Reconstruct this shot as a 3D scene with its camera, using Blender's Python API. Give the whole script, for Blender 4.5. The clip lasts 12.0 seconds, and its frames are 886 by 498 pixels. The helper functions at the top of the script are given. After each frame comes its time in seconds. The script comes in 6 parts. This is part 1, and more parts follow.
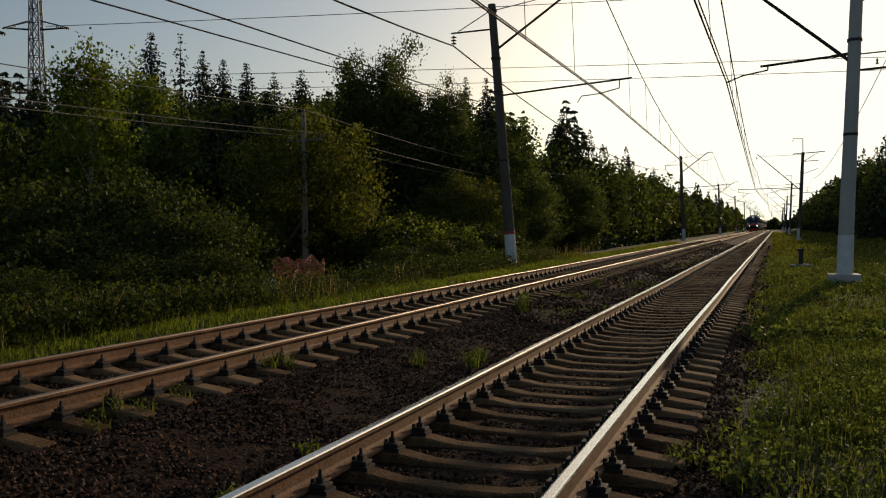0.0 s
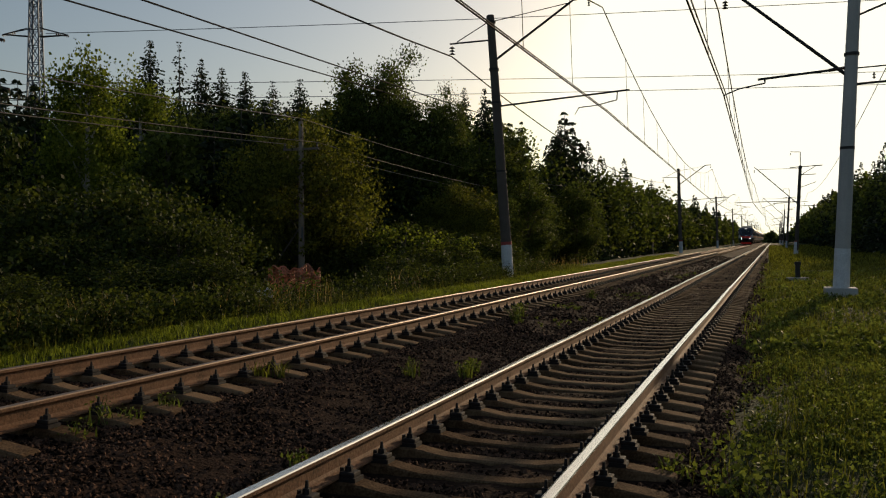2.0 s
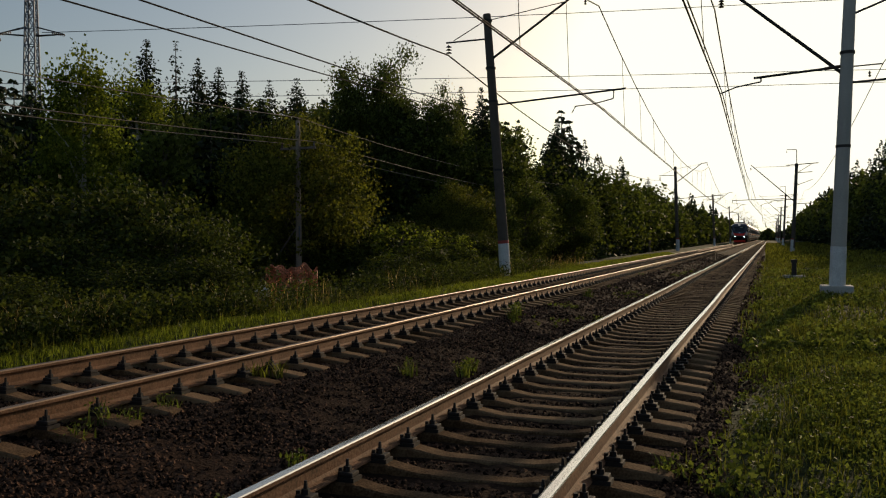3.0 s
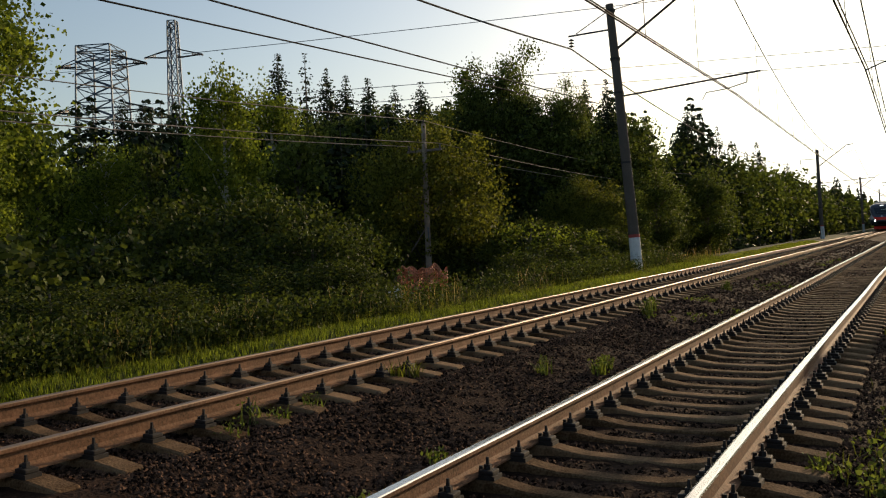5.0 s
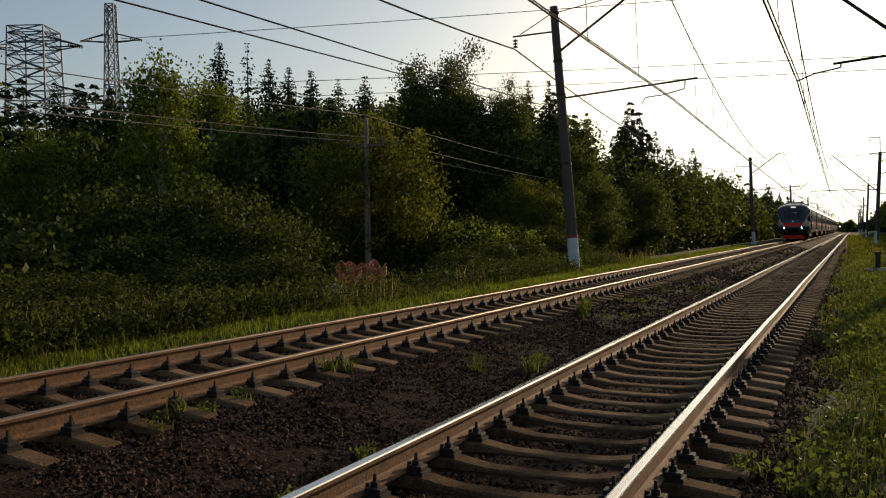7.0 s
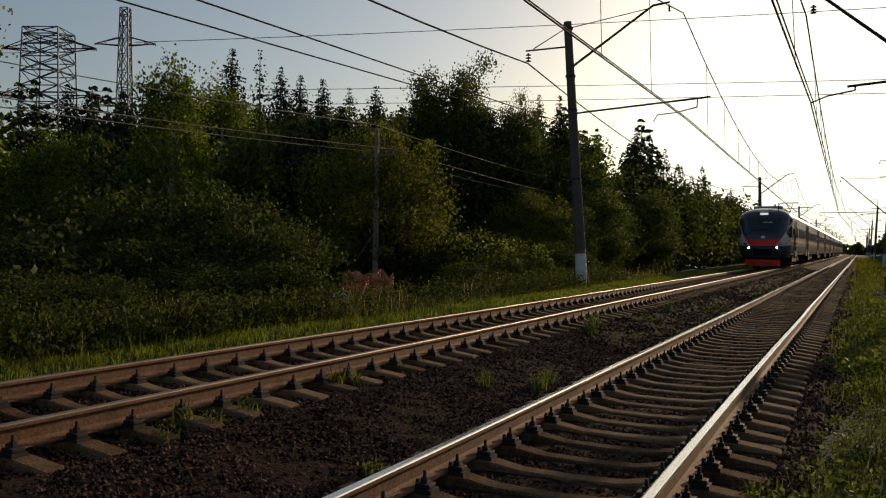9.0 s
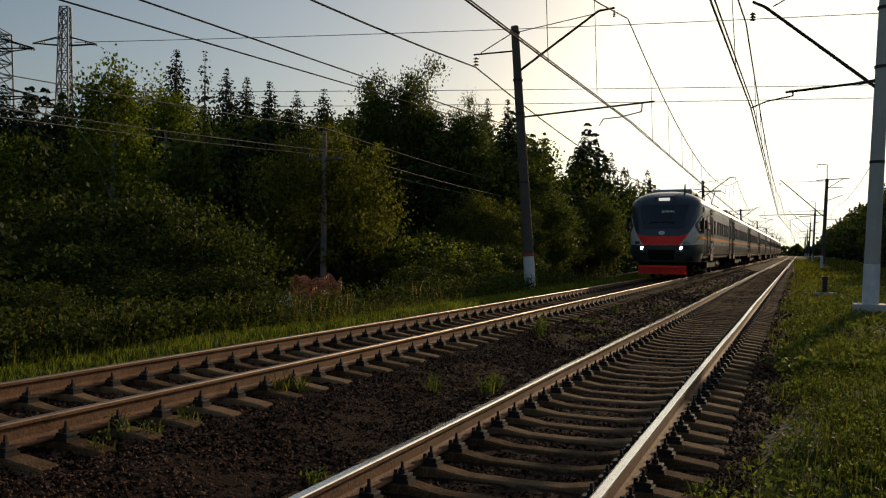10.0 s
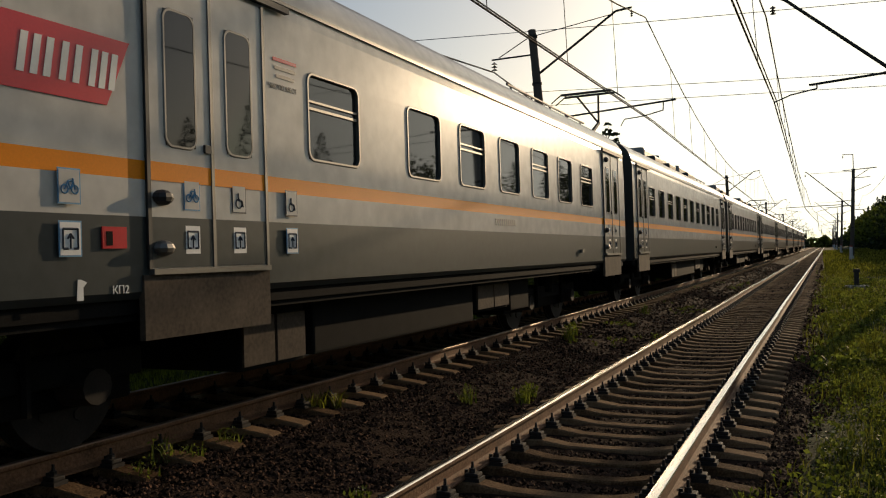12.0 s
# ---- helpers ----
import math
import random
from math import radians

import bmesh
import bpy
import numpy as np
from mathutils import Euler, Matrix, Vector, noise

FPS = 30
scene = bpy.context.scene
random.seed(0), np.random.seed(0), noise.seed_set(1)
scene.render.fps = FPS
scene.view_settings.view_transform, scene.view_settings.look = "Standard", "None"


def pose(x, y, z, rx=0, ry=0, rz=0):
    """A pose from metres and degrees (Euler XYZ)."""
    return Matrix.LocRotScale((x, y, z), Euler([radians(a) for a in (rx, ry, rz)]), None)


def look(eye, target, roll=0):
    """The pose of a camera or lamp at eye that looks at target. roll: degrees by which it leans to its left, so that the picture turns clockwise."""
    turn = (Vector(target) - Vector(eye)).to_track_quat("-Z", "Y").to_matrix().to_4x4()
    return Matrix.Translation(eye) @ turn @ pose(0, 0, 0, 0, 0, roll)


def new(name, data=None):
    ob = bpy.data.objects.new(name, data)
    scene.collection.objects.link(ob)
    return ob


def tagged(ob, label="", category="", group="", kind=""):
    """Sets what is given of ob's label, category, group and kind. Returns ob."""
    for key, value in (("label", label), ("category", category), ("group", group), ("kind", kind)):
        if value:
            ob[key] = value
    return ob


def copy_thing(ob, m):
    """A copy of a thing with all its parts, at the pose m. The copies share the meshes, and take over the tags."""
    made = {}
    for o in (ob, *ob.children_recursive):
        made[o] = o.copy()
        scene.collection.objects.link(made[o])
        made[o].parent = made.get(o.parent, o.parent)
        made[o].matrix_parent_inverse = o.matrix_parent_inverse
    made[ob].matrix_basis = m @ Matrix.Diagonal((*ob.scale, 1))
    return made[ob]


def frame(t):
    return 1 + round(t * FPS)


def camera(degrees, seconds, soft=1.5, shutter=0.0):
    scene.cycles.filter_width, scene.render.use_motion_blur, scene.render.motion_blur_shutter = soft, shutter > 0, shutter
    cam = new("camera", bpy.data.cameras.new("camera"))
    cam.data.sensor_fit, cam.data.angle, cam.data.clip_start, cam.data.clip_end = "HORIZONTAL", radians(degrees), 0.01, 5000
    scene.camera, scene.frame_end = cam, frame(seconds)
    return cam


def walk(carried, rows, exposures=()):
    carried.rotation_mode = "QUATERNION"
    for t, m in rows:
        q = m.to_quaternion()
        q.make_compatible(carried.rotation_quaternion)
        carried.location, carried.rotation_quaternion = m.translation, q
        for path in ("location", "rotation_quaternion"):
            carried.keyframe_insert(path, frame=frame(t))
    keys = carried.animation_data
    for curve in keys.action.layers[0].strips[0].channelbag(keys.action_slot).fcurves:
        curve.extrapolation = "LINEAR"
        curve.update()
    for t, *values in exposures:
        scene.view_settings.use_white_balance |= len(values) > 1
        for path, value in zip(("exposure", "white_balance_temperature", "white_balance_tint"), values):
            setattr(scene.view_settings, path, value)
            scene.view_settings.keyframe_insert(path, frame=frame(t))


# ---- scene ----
cam = camera(56.4, 12.0, 1.15)
PATH = [
    (0, (1.903, 0.882, 1.584), (1.163, 2.74, 1.545), -0.7),
    (0.5, (1.911, 0.884, 1.579), (1.148, 2.733, 1.547), -0.6),
    (1, (1.918, 0.895, 1.578), (1.148, 2.741, 1.552), -0.4),
    (1.5, (1.911, 0.917, 1.584), (1.149, 2.766, 1.569), -0.2),
    (2, (1.925, 0.946, 1.574), (1.19, 2.807, 1.56), -0.2),
    (2.5, (1.936, 0.936, 1.581), (1.214, 2.801, 1.564), -0.4),
    (4.5, (1.934, 0.869, 1.621), (1.02, 2.648, 1.602), -1.4),
    (5, (1.913, 0.878, 1.605), (0.908, 2.607, 1.589), -2.3),
    (5.5, (1.904, 0.968, 1.597), (0.953, 2.727, 1.577), -2.8),
    (6, (1.951, 0.907, 1.602), (1.086, 2.71, 1.569), -2.3),
    (6.5, (1.948, 0.917, 1.603), (1.085, 2.721, 1.565), -1.7),
    (7, (1.942, 0.934, 1.585), (1.062, 2.73, 1.558), -0.9),
    (9, (1.86, 0.963, 1.611), (0.967, 2.753, 1.611), 0.7),
    (9.5, (1.868, 0.992, 1.617), (1.01, 2.799, 1.628), 0.4),
    (10, (1.868, 1.041, 1.62), (1.085, 2.882, 1.629), 0.4),
    (10.5, (1.854, 1.062, 1.628), (1.105, 2.916, 1.626), -0.0),
    (11, (1.822, 1.039, 1.633), (1.078, 2.895, 1.623), -0.2),
    (11.5, (1.798, 1.03, 1.646), (1.041, 2.881, 1.63), -0.4),
    (11.6, (1.822, 1.066, 1.659), (1.026, 2.9, 1.642), -0.3),
    (11.8, (1.782, 1.051, 1.677), (0.953, 2.871, 1.671), -1.3),
    (12, (1.802, 0.997, 1.707), (0.968, 2.815, 1.728), -1.7),
]
walk(cam, [(t, look(eye, target, roll)) for t, eye, target, roll in PATH],
     [(0, -0.35), (2.5, -0.35), (4.3, -0.15), (5.0, 0.4), (5.5, 0.5), (6.0, 0.38), (7.0, 0.05), (8.8, -0.25), (10, -0.3), (12, -0.25)])

# ---- light ----
SUN_AZ, SUN_EL = 11.0, 12.5          # degrees right of the track's direction, above the horizon
world = bpy.data.worlds.new("evening_sky")
scene.world = world
world.use_nodes = True
wn = world.node_tree.nodes
sky = wn.new("ShaderNodeTexSky")
sky.sky_type = "NISHITA"
sky.sun_disc = False
sky.sun_elevation = radians(SUN_EL)
sky.sun_rotation = radians(SUN_AZ)
sky.air_density, sky.dust_density, sky.ozone_density = 1.0, 2.6, 1.0
wn["Background"].inputs["Strength"].default_value = 0.13
# caps the sky's colour round the sun, so thin wires still show against it
sky_cap = wn.new("ShaderNodeVectorMath")
sky_cap.operation = "MINIMUM"
sky_cap.inputs[1].default_value = (11.6, 11.1, 9.3)
world.node_tree.links.new(sky.outputs[0], sky_cap.inputs[0])
world.node_tree.links.new(sky_cap.outputs[0], wn["Background"].inputs["Color"])
sun = new("sun", bpy.data.lights.new("sun", "SUN"))
sun.data.energy, sun.data.angle, sun.data.color = 3.6, radians(0.6), (1.0, 0.74, 0.46)
sd = Vector((math.sin(radians(SUN_AZ)) * math.cos(radians(SUN_EL)), math.cos(radians(SUN_AZ)) * math.cos(radians(SUN_EL)), math.sin(radians(SUN_EL))))
sun.matrix_world = look(tuple(sd * 100), (0, 0, 0))


# ---- materials ----
def mat(name, color, rough=0.7, metal=0.0, var=0.25, scale=8.0, fine=60.0, bump=0.0, tint=None, spec=None, rand=0.0, island=False):
    """A surface with stains at one scale and grain at a finer one; rand varies it from piece to piece."""
    m = bpy.data.materials.new(name)
    m.use_nodes = True
    nt = m.node_tree
    b = nt.nodes["Principled BSDF"]
    b.inputs["Roughness"].default_value, b.inputs["Metallic"].default_value = rough, metal
    if spec is not None:
        b.inputs["Specular IOR Level"].default_value = spec
    tc = nt.nodes.new("ShaderNodeTexCoord")
    n1 = nt.nodes.new("ShaderNodeTexNoise")
    n1.inputs["Scale"].default_value, n1.inputs["Detail"].default_value = scale, 5
    n2 = nt.nodes.new("ShaderNodeTexNoise")
    n2.inputs["Scale"].default_value, n2.inputs["Detail"].default_value = fine, 3
    for n in (n1, n2):
        nt.links.new(tc.outputs["Object"], n.inputs["Vector"])
    add = nt.nodes.new("ShaderNodeMath")
    add.operation = "MULTIPLY_ADD"
    add.inputs[1].default_value = 0.55
    nt.links.new(n2.outputs["Fac"], add.inputs[0])
    mul = nt.nodes.new("ShaderNodeMath")
    mul.operation = "MULTIPLY"
    mul.inputs[1].default_value = 0.45
    nt.links.new(n1.outputs["Fac"], mul.inputs[0])
    nt.links.new(mul.outputs[0], add.inputs[2])
    fac = add.outputs[0]
    if rand:
        if island:
            r = nt.nodes.new("ShaderNodeNewGeometry").outputs["Random Per Island"]
        else:
            r = nt.nodes.new("ShaderNodeObjectInfo").outputs["Random"]
        ra = nt.nodes.new("ShaderNodeMath")
        ra.operation = "MULTIPLY_ADD"
        ra.inputs[1].default_value = rand
        nt.links.new(r, ra.inputs[0])
        rb = nt.nodes.new("ShaderNodeMath")
        rb.operation = "SUBTRACT"
        rb.inputs[1].default_value = rand / 2
        nt.links.new(fac, ra.inputs[2])
        nt.links.new(ra.outputs[0], rb.inputs[0])
        fac = rb.outputs[0]
    ramp = nt.nodes.new("ShaderNodeValToRGB")
    lo = [c * (1 - var) for c in color]
    hi = [min(1, c * (1 + var)) for c in (tint or color)]
    ramp.color_ramp.elements[0].position, ramp.color_ramp.elements[1].position = 0.3, 0.7
    ramp.color_ramp.elements[0].color = (*lo, 1)
    ramp.color_ramp.elements[1].color = (*hi, 1)
    nt.links.new(fac, ramp.inputs[0])
    nt.links.new(ramp.outputs[0], b.inputs["Base Color"])
    if bump:
        bp = nt.nodes.new("ShaderNodeBump")
        bp.inputs["Strength"].default_value = bump
        bp.inputs["Distance"].default_value = 0.02
        nt.links.new(n2.outputs["Fac"], bp.inputs["Height"])
        nt.links.new(bp.outputs[0], b.inputs["Normal"])
    return m


def leaf_mat(name, color, tint, through_light=0.35):
    """Leaves: dull front, some light through them, each leaf a shade of its own."""
    m = mat(name, color, rough=0.6, var=0.35, scale=0.7, fine=3.0, tint=tint, rand=0.5, island=True, spec=0.06)
    nt = m.node_tree
    b = nt.nodes["Principled BSDF"]
    tr = nt.nodes.new("ShaderNodeBsdfTranslucent")
    mix = nt.nodes.new("ShaderNodeMixShader")
    mix.inputs[0].default_value = through_light
    src = b.inputs["Base Color"].links[0].from_socket
    g = nt.nodes.new("ShaderNodeMix")
    g.data_type, g.blend_type = "RGBA", "MULTIPLY"
    g.inputs[0].default_value = 1.0
    g.inputs[7].default_value = (1.5, 1.5, 0.7, 1)
    nt.links.new(src, g.inputs[6])
    nt.links.new(g.outputs[2], tr.inputs["Color"])
    nt.links.new(b.outputs[0], mix.inputs[1])
    nt.links.new(tr.outputs[0], mix.inputs[2])
    nt.links.new(mix.outputs[0], nt.nodes["Material Output"].inputs["Surface"])
    return m


def glow(name, color, strength):
    m = bpy.data.materials.new(name)
    m.use_nodes = True
    b = m.node_tree.nodes["Principled BSDF"]
    b.inputs["Base Color"].default_value = (*color, 1)
    b.inputs["Emission Color"].default_value = (*color, 1)
    b.inputs["Emission Strength"].default_value = strength
    return m


def glass(name, color, rough=0.03, clear=0.7):
    m = bpy.data.materials.new(name)
    m.use_nodes = True
    b = m.node_tree.nodes["Principled BSDF"]
    b.inputs["Base Color"].default_value = (*color, 1)
    b.inputs["Roughness"].default_value = rough
    b.inputs["Transmission Weight"].default_value = clear
    b.inputs["IOR"].default_value = 1.5
    return m


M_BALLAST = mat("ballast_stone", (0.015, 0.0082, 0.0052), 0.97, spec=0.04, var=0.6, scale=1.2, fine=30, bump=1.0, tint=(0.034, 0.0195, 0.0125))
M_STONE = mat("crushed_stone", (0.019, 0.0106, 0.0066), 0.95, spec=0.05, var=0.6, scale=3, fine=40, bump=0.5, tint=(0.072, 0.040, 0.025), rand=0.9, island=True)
M_SOIL = mat("grassy_soil", (0.020, 0.024, 0.008), 0.95, spec=0.08, var=0.5, scale=0.9, fine=14, bump=0.9, tint=(0.040, 0.050, 0.015))
M_CONC = mat("sleeper_concrete", (0.112, 0.062, 0.029), 0.95, spec=0.05, var=0.45, scale=5, fine=60, bump=0.4, tint=(0.175, 0.110, 0.060), rand=0.35)
M_RUST = mat("rail_rust", (0.118, 0.060, 0.025), 0.8, spec=0.25, var=0.4, scale=4, fine=50, bump=0.25, tint=(0.20, 0.10, 0.052))
M_STEEL = mat("polished_rail_steel", (0.55, 0.52, 0.48), 0.19, metal=1.0, var=0.15, scale=2, fine=90)
M_DULL = mat("dull_rail_steel", (0.22, 0.15, 0.10), 0.5, metal=0.6, var=0.25, scale=2, fine=90)
M_CLIP = mat("greasy_fastener_iron", (0.022, 0.018, 0.016), 0.75, metal=0.3, var=0.4, scale=20, fine=90)
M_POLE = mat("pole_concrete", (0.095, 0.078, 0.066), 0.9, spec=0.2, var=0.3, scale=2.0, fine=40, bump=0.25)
# paler copy: the near right mast's washed-out glare is put into this colour
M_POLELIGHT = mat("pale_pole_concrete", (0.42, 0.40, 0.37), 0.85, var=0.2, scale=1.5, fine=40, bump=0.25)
M_WHITE = mat("whitewash", (0.62, 0.62, 0.62), 0.8, var=0.25, scale=4, fine=30, bump=0.15)
M_REDP = mat("red_paint_band", (0.34, 0.05, 0.04), 0.7, var=0.3, scale=6)
M_IRON = mat("dark_painted_iron", (0.035, 0.032, 0.03), 0.6, metal=0.5, var=0.3, scale=10)
M_GALV = mat("galvanised_steel", (0.10, 0.12, 0.15), 0.6, metal=0.3, var=0.25, scale=3)
M_WIRE = mat("tarnished_copper_wire", (0.022, 0.018, 0.015), 0.8, spec=0.1, metal=0.0, var=0.2, scale=4)
M_INSUL = mat("insulator_porcelain", (0.07, 0.04, 0.03), 0.25, var=0.2, scale=8)
M_WOOD = mat("weathered_timber", (0.15, 0.12, 0.10), 0.85, var=0.35, scale=3, fine=40, bump=0.3)
M_BARK = mat("grey_bark", (0.075, 0.062, 0.05), 0.9, var=0.4, scale=5, fine=40, bump=0.6)
M_BIRCH = mat("birch_bark", (0.42, 0.40, 0.37), 0.8, var=0.6, scale=4, fine=25, bump=0.3)
L_SPRUCE = leaf_mat("spruce_needles", (0.0144, 0.0228, 0.0108), (0.0288, 0.0408, 0.0180), 0.10)
L_BIRCH = leaf_mat("birch_leaves", (0.0633, 0.0920, 0.0161), (0.1323, 0.1610, 0.0276), 0.45)
L_DECID = leaf_mat("broad_leaves", (0.0400, 0.0550, 0.0137), (0.0800, 0.1000, 0.0250), 0.34)
L_WILLOW = leaf_mat("willow_leaves", (0.0582, 0.0672, 0.0123), (0.1176, 0.1232, 0.0246), 0.40)
L_BUSH = leaf_mat("shrub_leaves", (0.0269, 0.0381, 0.0101), (0.0605, 0.0739, 0.0179), 0.33)
L_GRASS = leaf_mat("grass_blades", (0.052, 0.062, 0.013), (0.118, 0.124, 0.028), 0.44)
L_BANK = leaf_mat("bank_grass_blades", (0.080, 0.105, 0.016), (0.15, 0.18, 0.030), 0.48)
L_DRY = leaf_mat("dry_grass", (0.20, 0.13, 0.06), (0.34, 0.25, 0.13), 0.35)
L_UMBEL = leaf_mat("pale_flower_heads", (0.22, 0.24, 0.13), (0.42, 0.42, 0.28), 0.3)
L_WEED = leaf_mat("weed_leaves", (0.054, 0.076, 0.018), (0.115, 0.138, 0.038), 0.42)


# ---- mesh helpers ----
def mesh_of(name, verts, faces, mats, slots=None, smooth=False):
    me = bpy.data.meshes.new(name)
    me.from_pydata(verts, [], faces)
    for m in (mats if isinstance(mats, (list, tuple)) else [mats]):
        me.materials.append(m)
    if slots is not None:
        me.polygons.foreach_set("material_index", slots)
    if smooth:
        me.polygons.foreach_set("use_smooth", [True] * len(me.polygons))
    me.update()
    return me


def part(name, data, material, parent, label="", m=None):
    """Links a bmesh or a mesh as one mesh object under its thing."""
    if isinstance(data, bmesh.types.BMesh):
        me = bpy.data.meshes.new(name)
        data.to_mesh(me)
        data.free()
        me.materials.append(material)
        data = me
    ob = new(name, data)
    ob.parent = parent
    if m is not None:
        ob.matrix_basis = m
    if label:
        tagged(ob, label)
    return ob


def box(bm, lo, hi, bevel=0.0, m=None):
    r = bmesh.ops.create_cube(bm, size=1.0)
    vs = r["verts"]
    s = [hi[i] - lo[i] for i in range(3)]
    c = [(hi[i] + lo[i]) / 2 for i in range(3)]
    for v in vs:
        v.co = Vector((v.co.x * s[0] + c[0], v.co.y * s[1] + c[1], v.co.z * s[2] + c[2]))
    if bevel:
        es = list({e for v in vs for e in v.link_edges})
        r2 = bmesh.ops.bevel(bm, geom=es, offset=bevel, segments=2, affect="EDGES", profile=0.6)
        vs = list({v for f in r2["faces"] for v in f.verts} | {v for v in vs if v.is_valid})
    if m is not None:
        bmesh.ops.transform(bm, matrix=m, verts=[v for v in vs if v.is_valid])
    return bm


def tube(bm, a, b, r, r2=None, seg=8):
    a, b = Vector(a), Vector(b)
    d = b - a
    m = Matrix.Translation((a + b) / 2) @ d.to_track_quat("Z", "Y").to_matrix().to_4x4()
    bmesh.ops.create_cone(bm, cap_ends=True, segments=seg, radius1=r, radius2=r if r2 is None else r2, depth=d.length, matrix=m)
    return bm


def thing(name, label, category, at=None, group="", kind=""):
    e = new(name)
    e.empty_display_size = 0.2
    if at is not None:
        e.matrix_basis = at
    return tagged(e, label, category, group, kind)


def wire(name, pts, r, label, category="wire", group="", seg=3, mat_=None):
    """A wire along points, as a thin tube."""
    cu = bpy.data.curves.new(name, "CURVE")
    cu.dimensions = "3D"
    cu.bevel_depth, cu.bevel_resolution = r, 1
    sp = cu.splines.new("POLY")
    sp.points.add(len(pts) - 1)
    for p, q in zip(sp.points, pts):
        p.co = (*q, 1)
    cu.materials.append(mat_ or M_WIRE)
    ob = new(name, cu)
    return tagged(ob, label, category, group)


def sag(a, b, drop, n=14):
    a, b = Vector(a), Vector(b)
    return [tuple(a.lerp(b, i / n) - Vector((0, 0, 4 * drop * (i / n) * (1 - i / n)))) for i in range(n + 1)]


# ---- the plan ----
RT = 0.20                 # top of the near rails
XB, ZB = -4.1, 0.185      # the far track's middle, and its rise over the near one
PITCH = 0.513             # from sleeper to sleeper


def smooth(a, b, x):
    t = min(1, max(0, (x - a) / (b - a)))
    return t * t * (3 - 2 * t)


def bend(y):
    """How far the line has turned aside and climbed at y."""
    r = min(605.0, max(0.0, y - 15.0))
    return 0.0049 * r, 0.0029 * r


def ground_z(x, y):
    """The land: level by the near track, a bank beside the far one, falling into the wood."""
    n = noise.noise((x * 0.35, y * 0.35, 0.3)) * 0.08 + noise.noise((x * 0.08, y * 0.08, 4.0)) * 0.25 * smooth(8, 20, abs(x))
    z = -0.16 + 0.12 * smooth(1.3, 2.4, x) + 0.10 * smooth(-5.9, -6.6, x) * 1.0
    z += 0.22 * smooth(-6.0, -6.9, x) - 0.45 * smooth(-8.6, -12.0, x) + 0.5 * smooth(6, 16, x)
    near = smooth(1.2, 2.6, abs(x + 2.0) - 1.6)
    return z + n * near + bend(y)[1]


def build_ground():
    xs = sorted(set([-2600, -900, -400, -200, -120, -80, -60] + [-45 + i * 2.5 for i in range(13)] + [-14 + i * 0.4 for i in range(61)] + [10.5 + i * 2.5 for i in range(12)] + [50, 80, 130, 300, 900, 2600]))
    ys = [-400, -120, -40, -15, -6] + [-2 + i * 0.5 for i in range(70)] + [33 + i * 3 for i in range(60)] + [220, 300, 420, 700, 1400, 3400]
    vs = [(x, y, ground_z(x, y)) for y in ys for x in xs]
    w = len(xs)
    fs = [(j * w + i, j * w + i + 1, (j + 1) * w + i + 1, (j + 1) * w + i) for j in range(len(ys) - 1) for i in range(w - 1)]
    return tagged(new("ground", mesh_of("ground", vs, fs, M_SOIL, smooth=True)), "grassy earth beside the railway", "ground", kind="structure")


def bed_z(x):
    """The top of the ballast across both tracks."""
    a = -0.06 + 0.03 * smooth(-1.0, -1.35, x) * (1 - smooth(-2.3, -2.75, x)) - 0.16 * smooth(1.32, 1.95, x)
    b = smooth(-1.6, -2.55, x) * (ZB + 0.0) - 0.22 * smooth(-5.45, -6.3, x)
    return a + b


